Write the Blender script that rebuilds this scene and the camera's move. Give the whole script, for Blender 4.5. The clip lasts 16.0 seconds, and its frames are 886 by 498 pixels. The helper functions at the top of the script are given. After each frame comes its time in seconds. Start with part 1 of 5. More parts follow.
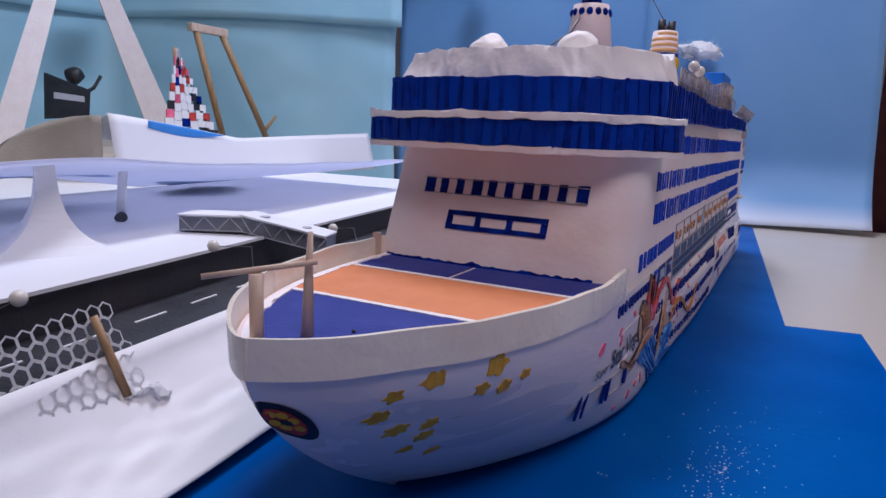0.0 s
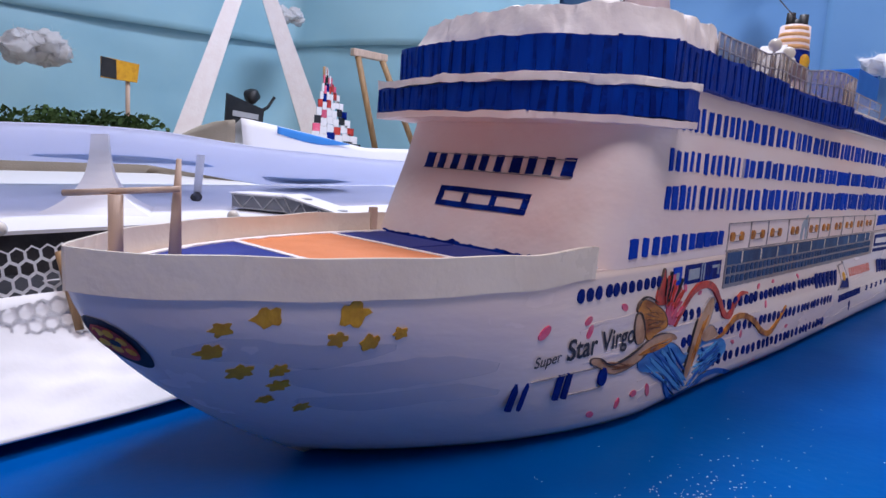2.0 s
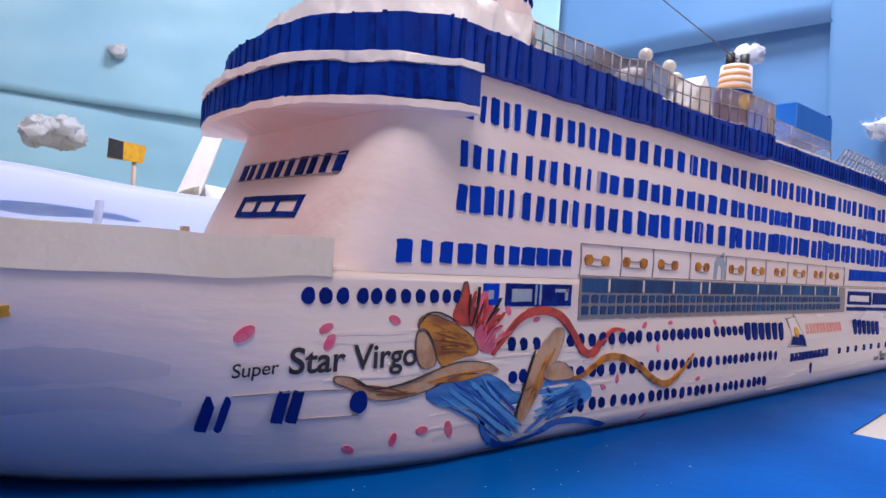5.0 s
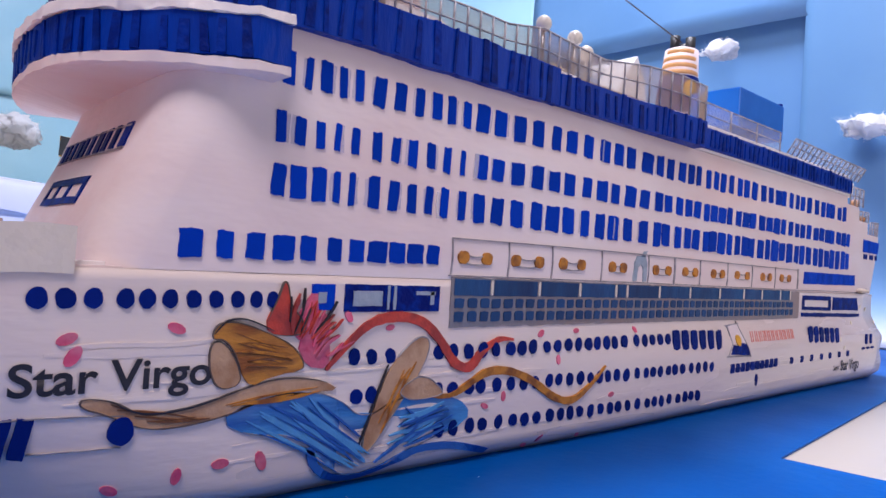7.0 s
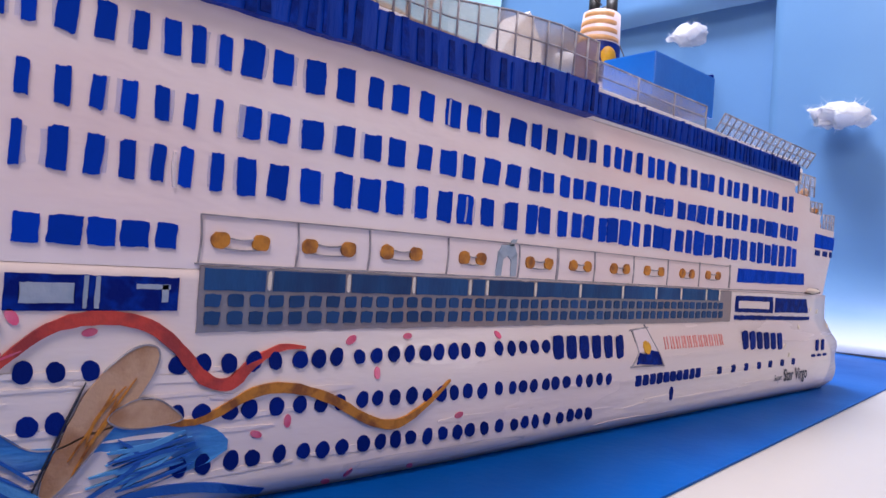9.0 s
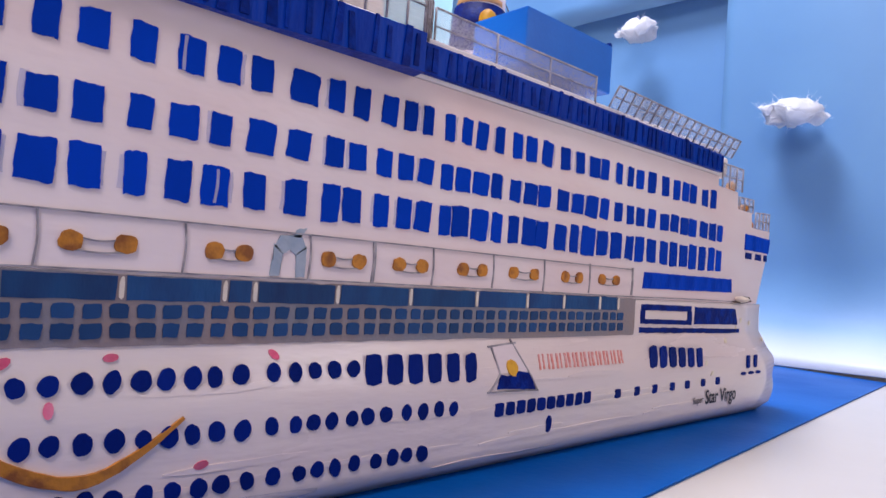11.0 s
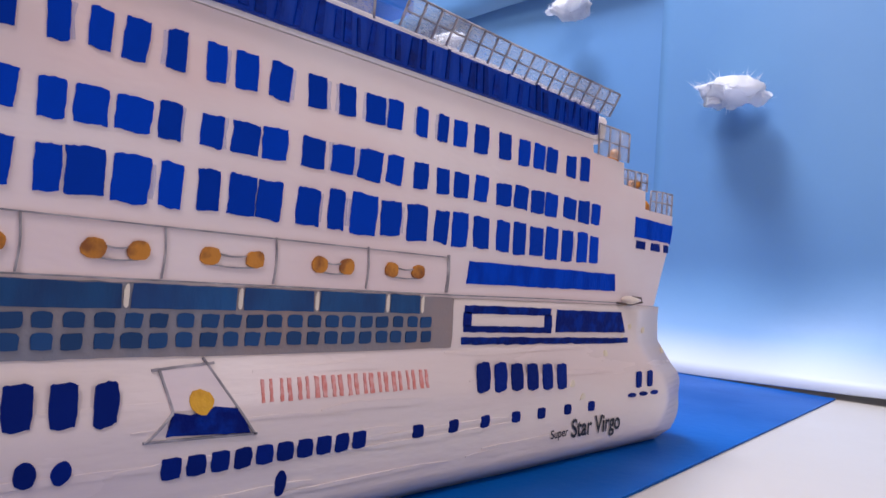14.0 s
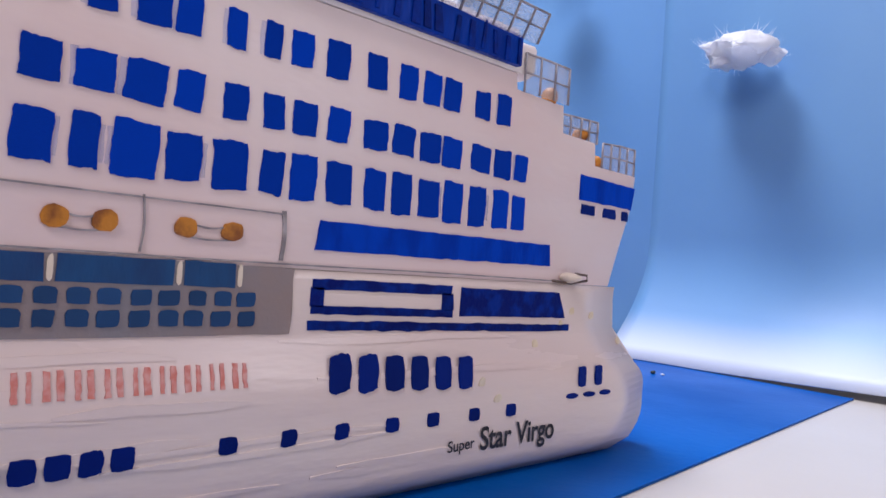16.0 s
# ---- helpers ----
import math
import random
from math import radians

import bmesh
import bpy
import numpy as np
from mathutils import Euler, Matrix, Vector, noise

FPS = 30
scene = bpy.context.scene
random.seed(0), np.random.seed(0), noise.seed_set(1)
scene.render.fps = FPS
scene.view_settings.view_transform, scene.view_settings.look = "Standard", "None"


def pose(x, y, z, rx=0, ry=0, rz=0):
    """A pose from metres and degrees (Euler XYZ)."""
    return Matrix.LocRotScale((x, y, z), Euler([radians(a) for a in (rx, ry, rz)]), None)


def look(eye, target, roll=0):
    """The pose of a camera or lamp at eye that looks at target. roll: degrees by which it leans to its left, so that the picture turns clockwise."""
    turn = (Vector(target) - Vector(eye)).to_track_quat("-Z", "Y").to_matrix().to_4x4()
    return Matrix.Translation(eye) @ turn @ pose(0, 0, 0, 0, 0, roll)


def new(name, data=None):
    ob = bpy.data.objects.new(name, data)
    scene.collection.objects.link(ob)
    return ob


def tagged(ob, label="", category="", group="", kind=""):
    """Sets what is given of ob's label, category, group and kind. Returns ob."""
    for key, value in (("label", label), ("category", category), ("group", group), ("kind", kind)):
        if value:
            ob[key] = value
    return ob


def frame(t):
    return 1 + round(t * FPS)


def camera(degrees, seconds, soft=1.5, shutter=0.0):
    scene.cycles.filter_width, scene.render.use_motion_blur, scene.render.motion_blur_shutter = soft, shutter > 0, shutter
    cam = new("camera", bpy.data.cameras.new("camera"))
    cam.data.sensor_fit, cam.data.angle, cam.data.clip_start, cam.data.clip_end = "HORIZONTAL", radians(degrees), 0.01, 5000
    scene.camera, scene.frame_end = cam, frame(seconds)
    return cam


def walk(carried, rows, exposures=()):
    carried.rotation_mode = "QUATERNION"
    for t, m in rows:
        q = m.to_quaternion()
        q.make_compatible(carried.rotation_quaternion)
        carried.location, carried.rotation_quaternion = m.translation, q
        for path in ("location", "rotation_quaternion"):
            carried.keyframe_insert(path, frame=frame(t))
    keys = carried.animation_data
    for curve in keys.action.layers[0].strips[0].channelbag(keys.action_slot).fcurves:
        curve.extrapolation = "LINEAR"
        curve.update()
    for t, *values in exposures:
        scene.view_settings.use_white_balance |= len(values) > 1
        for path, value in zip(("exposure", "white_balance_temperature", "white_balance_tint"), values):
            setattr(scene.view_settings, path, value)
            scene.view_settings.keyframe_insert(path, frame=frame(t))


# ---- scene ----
cam = camera(67.5, 16.0)
PATH = [
    (0.0, 0.0683, -0.4668, 0.1544, 79.91, -2.18, 28.12),
    (0.5, 0.0883, -0.4461, 0.1499, 81.02, -2.51, 30.75),
    (1.0, 0.107, -0.4223, 0.144, 80.55, -3.23, 36.26),
    (1.5, 0.1286, -0.4055, 0.14, 81.77, -2.11, 39.73),
    (2.0, 0.1458, -0.3886, 0.1246, 82.19, -3.71, 44.26),
    (2.5, 0.1703, -0.3642, 0.1086, 84.62, -4.79, 46.59),
    (3.0, 0.1796, -0.348, 0.0914, 85.05, -4.46, 47.45),
    (3.5, 0.1874, -0.3276, 0.0903, 87.89, -3.86, 48.51),
    (4.0, 0.1967, -0.308, 0.0894, 89.37, -3.48, 49.27),
    (6.5, 0.2087, -0.2081, 0.0895, 90.85, -3.5, 48.79),
    (7.0, 0.2104, -0.1878, 0.0896, 90.69, -3.67, 48.95),
    (7.5, 0.2146, -0.1629, 0.0892, 90.78, -3.64, 48.77),
    (8.0, 0.2163, -0.1365, 0.0891, 91.06, -3.74, 49.06),
    (8.5, 0.214, -0.1057, 0.0896, 90.84, -3.93, 49.18),
    (9.0, 0.2123, -0.0815, 0.0903, 90.56, -4.16, 48.76),
    (9.5, 0.2135, -0.0531, 0.0889, 90.64, -4.03, 48.14),
    (10.0, 0.2118, -0.0253, 0.09, 90.87, -4.14, 48.01),
    (12.5, 0.2044, 0.1011, 0.0887, 92.62, -4.0, 46.43),
    (13.0, 0.2012, 0.1264, 0.0893, 92.39, -4.07, 46.2),
    (13.5, 0.1995, 0.1498, 0.0894, 92.23, -4.13, 46.05),
    (14.0, 0.1984, 0.1725, 0.0885, 92.46, -3.99, 46.02),
    (14.5, 0.1945, 0.202, 0.0878, 91.68, -4.13, 46.1),
    (15.0, 0.1924, 0.2258, 0.0876, 91.67, -4.32, 45.51),
    (15.5, 0.1919, 0.2481, 0.0856, 91.8, -4.24, 45.59),
    (16.0, 0.1897, 0.2674, 0.0848, 91.36, -4.17, 48.75),
]
walk(cam, [(t, pose(x, y, z, rx, ry, rz)) for t, x, y, z, rx, ry, rz in PATH],
     [(0.0, -1.36, 6150, 15), (1.5, -1.16, 6200, 14), (3.5, -0.50, 6600, 9), (7.0, -0.44, 6350, 14), (12.0, -0.54, 6400, 13), (16.0, -0.64, 6400, 12)])

# ---------------------------------------------------------------- light
world = bpy.data.worlds.new("world")
scene.world = world
world.use_nodes = True
world.node_tree.nodes["Background"].inputs[0].default_value = (0.80, 0.76, 0.82, 1)
world.node_tree.nodes["Background"].inputs[1].default_value = 0.05


def area(name, eye, target, sx, sy, watts, colour):
    data = bpy.data.lights.new(name, "AREA")
    data.shape, data.size, data.size_y, data.energy, data.color = "RECTANGLE", sx, sy, watts, colour
    ob = new(name, data)
    ob.matrix_basis = look(eye, target)
    return tagged(ob, "unseen area lamp lighting the model", "lamp", kind="structure")


area("overhead_lamp", (-0.35, 0.50, 1.50), (-0.20, 0.2, 0), 0.35, 0.6, 44.0, (0.94, 0.96, 1.10))
# unseen low fill light, added to brighten the ship's side towards the stern
area("stern_side_fill", (0.90, 0.98, 0.50), (0.0, 0.42, 0.04), 0.6, 0.5, 6.0, (0.97, 0.91, 0.97))
# unseen fill light, added above the bow to brighten the front and starboard faces
area("overhead_lamp", (0.50, -0.62, 1.35), (0.0, 0.0, 0.10), 0.6, 0.6, 19.0, (1.0, 0.88, 0.91))


# ---------------------------------------------------------------- materials
def mat(name, colour, rough=0.6, second=None, scale=40.0, mix=0.35, bump=0.15, grain=400.0, metal=0.0, stretch=(1, 1, 1),
        spread=0.0, spec=0.5, detail=6.0, lo=0.38, hi=0.66, third=None, third_scale=9.0, third_mix=0.4):
    m = bpy.data.materials.new(name)
    m.use_nodes = True
    nt = m.node_tree
    n, l = nt.nodes, nt.links
    b = n["Principled BSDF"]
    b.inputs["Roughness"].default_value, b.inputs["Metallic"].default_value = rough, metal
    b.inputs["Specular IOR Level"].default_value = spec
    tc = n.new("ShaderNodeTexCoord")
    mp = n.new("ShaderNodeMapping")
    mp.inputs["Scale"].default_value = stretch
    l.new(tc.outputs["Object"], mp.inputs["Vector"])

    def noise_at(s, d):
        t = n.new("ShaderNodeTexNoise")
        t.inputs["Scale"].default_value, t.inputs["Detail"].default_value = s, d
        l.new(mp.outputs["Vector"], t.inputs["Vector"])
        return t

    big, fine = noise_at(scale, detail), noise_at(grain, 3)
    c2 = second or tuple(c * 0.72 for c in colour)
    ramp = n.new("ShaderNodeMapRange")
    ramp.inputs["From Min"].default_value, ramp.inputs["From Max"].default_value = lo, hi
    l.new(big.outputs["Fac"], ramp.inputs["Value"])
    scaled = n.new("ShaderNodeMath")
    scaled.operation = "MULTIPLY"
    scaled.inputs[1].default_value = mix
    l.new(ramp.outputs["Result"], scaled.inputs[0])
    mx = n.new("ShaderNodeMix")
    mx.data_type = "RGBA"
    mx.inputs["A"].default_value, mx.inputs["B"].default_value = (*colour, 1), (*c2, 1)
    l.new(scaled.outputs[0], mx.inputs["Factor"])
    out = mx.outputs["Result"]
    if third:
        wide = noise_at(third_scale, 3)
        r3 = n.new("ShaderNodeMapRange")
        r3.inputs["From Min"].default_value, r3.inputs["From Max"].default_value = 0.45, 0.7
        r3.inputs["To Max"].default_value = third_mix
        l.new(wide.outputs["Fac"], r3.inputs["Value"])
        m3 = n.new("ShaderNodeMix")
        m3.data_type = "RGBA"
        m3.inputs["B"].default_value = (*third, 1)
        l.new(r3.outputs["Result"], m3.inputs["Factor"])
        l.new(out, m3.inputs["A"])
        out = m3.outputs["Result"]
    if spread:
        info, hsv, mr = n.new("ShaderNodeObjectInfo"), n.new("ShaderNodeHueSaturation"), n.new("ShaderNodeMapRange")
        mr.inputs["To Min"].default_value, mr.inputs["To Max"].default_value = 1 - spread, 1 + spread
        l.new(info.outputs["Random"], mr.inputs["Value"])
        l.new(mr.outputs["Result"], hsv.inputs["Value"])
        l.new(out, hsv.inputs["Color"])
        out = hsv.outputs["Color"]
    l.new(out, b.inputs["Base Color"])
    rr = n.new("ShaderNodeMapRange")
    rr.inputs["To Min"].default_value, rr.inputs["To Max"].default_value = max(rough - 0.12, 0.03), min(rough + 0.12, 1)
    l.new(big.outputs["Fac"], rr.inputs["Value"])
    l.new(rr.outputs["Result"], b.inputs["Roughness"])
    add = n.new("ShaderNodeMath")
    l.new(fine.outputs["Fac"], add.inputs[0])
    l.new(big.outputs["Fac"], add.inputs[1])
    bp = n.new("ShaderNodeBump")
    bp.inputs["Strength"].default_value, bp.inputs["Distance"].default_value = bump, 0.0015
    l.new(add.outputs[0], bp.inputs["Height"])
    l.new(bp.outputs["Normal"], b.inputs["Normal"])
    return m


M = {}
M["hull"] = mat("white_hull_paint", (0.92, 0.80, 0.73), 0.24, (0.88, 0.66, 0.60), 24, 0.38, 0.28, 120, stretch=(1, 0.3, 1.2), third=(0.60, 0.54, 0.60), third_scale=11, third_mix=0.3)
M["white"] = mat("white_model_paint", (0.88, 0.77, 0.76), 0.46, (0.82, 0.60, 0.57), 16, 0.7, 0.6, 60, third=(0.70, 0.64, 0.69), third_scale=6, third_mix=0.35, spec=0.3, stretch=(1, 0.45, 1.2))
M["foam"] = mat("white_foam_plaster", (0.94, 0.89, 0.88), 0.6, (0.86, 0.76, 0.74), 60, 0.4, 0.3, 200)
M["paper"] = mat("white_paper", (0.86, 0.86, 0.88), 0.6, (0.78, 0.78, 0.82), 6, 0.4, 0.06, 300)
M["strip"] = mat("cream_plastic_strip", (0.90, 0.81, 0.68), 0.28, (0.76, 0.64, 0.52), 26, 0.6, 0.3, 160)
M["blue"] = mat("blue_marker_paint", (0.0, 0.052, 0.52), 0.5, (0.0, 0.027, 0.33), 70, 0.7, 0.25, 500, stretch=(1, 1.6, 0.5), spread=0.18, spec=0.05, lo=0.42, hi=0.62)
M["navy"] = mat("navy_marker_paint", (0.001, 0.010, 0.15), 0.55, (0.001, 0.035, 0.32), 150, 0.7, 0.25, 500, spread=0.2, spec=0.08, lo=0.45, hi=0.62)
M["band"] = mat("dark_blue_band_paint", (0.0, 0.042, 0.38), 0.45, (0.0, 0.022, 0.25), 120, 0.7, 0.3, 500, stretch=(1, 1, 0.25), spec=0.15, detail=4.0, lo=0.45, hi=0.65, third=(0.001, 0.02, 0.22), third_scale=40, third_mix=0.35)
M["band_dark"] = mat("dark_blue_brush_stroke", (0.001, 0.014, 0.17), 0.5, (0.0, 0.036, 0.34), 200, 0.8, 0.3, 500, spec=0.1, spread=0.25)
M["deck_blue"] = mat("blue_deck_paint", (0.020, 0.035, 0.26), 0.6, (0.05, 0.07, 0.34), 60, 0.6, 0.2, 500, spec=0.25)
M["orange"] = mat("orange_deck_paint", (0.80, 0.26, 0.09), 0.55, (0.70, 0.22, 0.07), 60, 0.5, 0.2, 500)
M["yellow"] = mat("yellow_star_paint", (0.80, 0.42, 0.015), 0.5, (0.60, 0.26, 0.01), 160, 0.7, 0.2, 600)
M["gold"] = mat("ochre_paint", (0.58, 0.22, 0.015), 0.5, (0.24, 0.07, 0.008), 120, 0.95, 0.2, 600, lo=0.45, hi=0.60)
M["red"] = mat("red_paint", (0.62, 0.055, 0.035), 0.5, (0.32, 0.03, 0.03), 90, 0.9, 0.2, 600, lo=0.45, hi=0.60)
M["pink"] = mat("pink_petal_paint", (0.78, 0.09, 0.20), 0.5, (0.80, 0.28, 0.36), 140, 0.6, 0.2, 600, spread=0.2)
M["skin"] = mat("tan_paint", (0.62, 0.38, 0.22), 0.5, (0.40, 0.19, 0.08), 60, 0.9, 0.2, 600, lo=0.45, hi=0.62)
M["hair"] = mat("orange_brown_paint", (0.62, 0.25, 0.03), 0.5, (0.28, 0.08, 0.012), 90, 0.95, 0.3, 600, stretch=(1, 0.5, 1.2), lo=0.42, hi=0.60)
M["skirt"] = mat("sky_blue_paint", (0.06, 0.30, 0.68), 0.5, (0.015, 0.10, 0.40), 70, 0.9, 0.2, 500, stretch=(1, 0.4, 1.4), lo=0.40, hi=0.60, third=(0.30, 0.45, 0.65), third_scale=60, third_mix=0.5)
M["hairdark"] = mat("dark_brown_paint", (0.22, 0.08, 0.02), 0.5, (0.10, 0.035, 0.012), 120, 0.8, 0.2, 600)
M["skirt_light"] = mat("pale_sky_blue_paint", (0.10, 0.36, 0.70), 0.5, (0.07, 0.30, 0.65), 120, 0.8, 0.2, 600)
M["skirt_deep"] = mat("deep_blue_paint", (0.015, 0.11, 0.45), 0.5, (0.015, 0.13, 0.48), 120, 0.8, 0.2, 600)
M["grey"] = mat("grey_wash_paint", (0.23, 0.23, 0.27), 0.5, (0.34, 0.24, 0.21), 26, 0.8, 0.2, 500)
M["teal"] = mat("teal_blue_paint", (0.010, 0.075, 0.22), 0.5, (0.010, 0.035, 0.13), 60, 0.8, 0.2, 500, stretch=(1, 1.5, 0.5), spread=0.2, spec=0.25)
M["pencil"] = mat("pencil_line", (0.22, 0.20, 0.22), 0.7, (0.50, 0.46, 0.48), 160, 0.9, 0.1)
M["stain"] = mat("yellowish_glue", (0.74, 0.62, 0.42), 0.35, (0.80, 0.72, 0.60), 120, 0.8, 0.2)
M["ink"] = mat("black_ink", (0.012, 0.012, 0.02), 0.5, (0.03, 0.03, 0.05), 300, 0.6, 0.1)
M["redink"] = mat("red_crayon", (0.70, 0.22, 0.18), 0.6, (0.78, 0.45, 0.42), 400, 0.8, 0.1)
M["palegrey"] = mat("pale_blue_grey_paint", (0.30, 0.38, 0.48), 0.5, (0.45, 0.50, 0.56), 130, 0.7, 0.2)
M["sea"] = mat("glossy_blue_sheet", (0.0, 0.092, 0.40), 0.36, (0.0, 0.060, 0.28), 9, 0.6, 0.10, 160, third=(0.0, 0.135, 0.46), third_scale=4, third_mix=0.5, spec=0.03)
M["table"] = mat("cream_table_top", (0.56, 0.51, 0.45), 0.34, (0.50, 0.45, 0.39), 3, 0.5, 0.05, 120)
M["sky"] = mat("blue_backdrop_sheet", (0.16, 0.34, 0.62), 0.45, (0.10, 0.26, 0.54), 2.5, 0.7, 0.12, 60)
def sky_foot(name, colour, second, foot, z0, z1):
    """Sheet paint that pales towards its foot, painting in light caught by the curl."""
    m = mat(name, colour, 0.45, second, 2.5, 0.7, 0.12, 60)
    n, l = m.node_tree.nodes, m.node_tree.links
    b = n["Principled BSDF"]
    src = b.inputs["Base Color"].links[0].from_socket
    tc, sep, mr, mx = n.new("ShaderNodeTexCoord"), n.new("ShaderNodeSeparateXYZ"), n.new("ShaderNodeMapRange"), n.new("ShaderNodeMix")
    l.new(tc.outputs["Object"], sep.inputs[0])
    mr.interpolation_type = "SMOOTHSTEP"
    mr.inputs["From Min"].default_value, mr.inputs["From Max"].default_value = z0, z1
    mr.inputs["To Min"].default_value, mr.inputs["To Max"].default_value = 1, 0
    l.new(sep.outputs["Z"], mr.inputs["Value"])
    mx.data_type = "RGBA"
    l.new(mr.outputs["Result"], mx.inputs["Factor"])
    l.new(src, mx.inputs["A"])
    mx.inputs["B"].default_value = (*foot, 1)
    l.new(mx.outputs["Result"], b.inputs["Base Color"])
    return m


M["sky_foot"] = sky_foot("blue_backdrop_painted_foot_glow", (0.16, 0.34, 0.60), (0.11, 0.27, 0.54), (0.60, 0.65, 0.76), 0.004, 0.055)
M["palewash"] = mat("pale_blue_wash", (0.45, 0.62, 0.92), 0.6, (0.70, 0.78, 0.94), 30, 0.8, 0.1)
M["sky_left"] = mat("pale_blue_backdrop_sheet", (0.40, 0.68, 0.80), 0.4, (0.26, 0.54, 0.72), 3.0, 0.7, 0.2, 30)
M["wall"] = mat("painted_wall", (0.55, 0.52, 0.52), 0.8, (0.48, 0.46, 0.47), 2, 0.5, 0.1, 60)
M["floor"] = mat("floor_tiles", (0.45, 0.40, 0.36), 0.4, (0.38, 0.33, 0.30), 2, 0.5, 0.1, 60)
M["curtain"] = mat("dark_red_cloth", (0.06, 0.010, 0.012), 0.85, (0.03, 0.005, 0.008), 30, 0.6, 0.4, 600)
M["wood"] = mat("bamboo_wood", (0.42, 0.26, 0.13), 0.55, (0.28, 0.16, 0.07), 160, 0.7, 0.3, 500, stretch=(1, 1, 0.15))
M["palewood"] = mat("pale_balsa_wood", (0.66, 0.50, 0.40), 0.6, (0.52, 0.37, 0.28), 160, 0.7, 0.3, 500, stretch=(1, 1, 0.15))
M["road"] = mat("black_road_card", (0.022, 0.024, 0.032), 0.5, (0.05, 0.05, 0.06), 30, 0.6, 0.3, 400)
M["quay"] = mat("dark_grey_foam", (0.045, 0.045, 0.055), 0.7, (0.075, 0.072, 0.08), 30, 0.6, 0.4, 400)
M["mesh"] = mat("white_plastic_mesh", (0.78, 0.78, 0.80), 0.5, (0.66, 0.66, 0.70), 100, 0.4, 0.2)
M["pearl"] = mat("pearl_bead", (0.80, 0.76, 0.68), 0.22, (0.72, 0.66, 0.58), 200, 0.4, 0.02)
M["truss"] = mat("grey_truss_print", (0.13, 0.14, 0.17), 0.55, (0.20, 0.21, 0.24), 120, 0.6, 0.2)
M["lineprint"] = mat("pale_grey_lines", (0.50, 0.51, 0.55), 0.55)
M["stripe_blue"] = mat("sky_blue_card", (0.05, 0.30, 0.78), 0.5, (0.03, 0.22, 0.66), 20, 0.5, 0.1)
M["boxblue"] = mat("blue_plastic_box", (0.006, 0.17, 0.70), 0.4, (0.004, 0.12, 0.58), 30, 0.5, 0.1)
M["green"] = mat("green_moss", (0.06, 0.12, 0.03), 0.9, (0.03, 0.07, 0.02), 90, 0.8, 0.8, spread=0.3)
M["sand"] = mat("beige_ground_cloth", (0.50, 0.44, 0.36), 0.9, (0.38, 0.33, 0.26), 14, 0.6, 0.5)
M["black"] = mat("black_card", (0.012, 0.014, 0.018), 0.5, (0.03, 0.03, 0.035), 60, 0.6, 0.2)
M["brownrail"] = mat("brown_film", (0.33, 0.24, 0.18), 0.35, (0.46, 0.38, 0.33), 60, 0.8, 0.2)
M["wire"] = mat("dark_wire", (0.10, 0.07, 0.06), 0.4, (0.16, 0.11, 0.09), 200, 0.5, 0.1)
M["steel"] = mat("steel_pin", (0.45, 0.45, 0.47), 0.3, metal=0.9)
M["peach"] = mat("peach_stripe_paint", (0.80, 0.42, 0.16), 0.5, (0.70, 0.33, 0.10), 120, 0.5, 0.2)


def clear(name, colour, alpha):
    m = bpy.data.materials.new(name)
    m.use_nodes = True
    n, l = m.node_tree.nodes, m.node_tree.links
    b = n["Principled BSDF"]
    b.inputs["Base Color"].default_value, b.inputs["Roughness"].default_value = (*colour, 1), 0.2
    t = n.new("ShaderNodeTexNoise")
    t.inputs["Scale"].default_value = 60
    r = n.new("ShaderNodeMapRange")
    r.inputs["To Min"].default_value, r.inputs["To Max"].default_value = alpha - 0.15, alpha + 0.15
    l.new(t.outputs["Fac"], r.inputs["Value"])
    l.new(r.outputs["Result"], b.inputs["Alpha"])
    return m


def thin(name, colour, share):
    """Thin card that lets part of the light through."""
    m = mat(name, colour, 0.6, tuple(c * 0.93 for c in colour), 8, 0.5, 0.06, 300)
    n, l = m.node_tree.nodes, m.node_tree.links
    t, mx = n.new("ShaderNodeBsdfTranslucent"), n.new("ShaderNodeMixShader")
    t.inputs["Color"].default_value = (*colour, 1)
    mx.inputs["Fac"].default_value = share
    l.new(n["Principled BSDF"].outputs[0], mx.inputs[1])
    l.new(t.outputs[0], mx.inputs[2])
    l.new(mx.outputs[0], n["Material Output"].inputs["Surface"])
    return m


M["thin"] = thin("thin_white_card", (0.80, 0.83, 0.96), 0.62)
M["cotton"] = thin("white_cotton", (0.93, 0.93, 0.95), 0.5)
M["cotton"].node_tree.nodes["Principled BSDF"].inputs["Specular IOR Level"].default_value = 0.0
M["film"] = clear("clear_plastic_film", (0.75, 0.72, 0.72), 0.35)
M["wash"] = clear("blue_grey_wash", (0.40, 0.46, 0.62), 0.13)
M["edge"] = clear("dry_blue_brush_edge", (0.24, 0.36, 0.85), 0.22)
M["smear"] = clear("white_smear", (0.88, 0.84, 0.88), 0.45)
M["film_brown"] = clear("brownish_plastic_film", (0.50, 0.36, 0.26), 0.6)


# ---------------------------------------------------------------- mesh tools
def mesh_of(name, verts, faces, smooth=False):
    me = bpy.data.meshes.new(name)
    me.from_pydata([tuple(v) for v in verts], [], faces)
    me.update()
    if smooth:
        for p in me.polygons:
            p.use_smooth = True
    return me


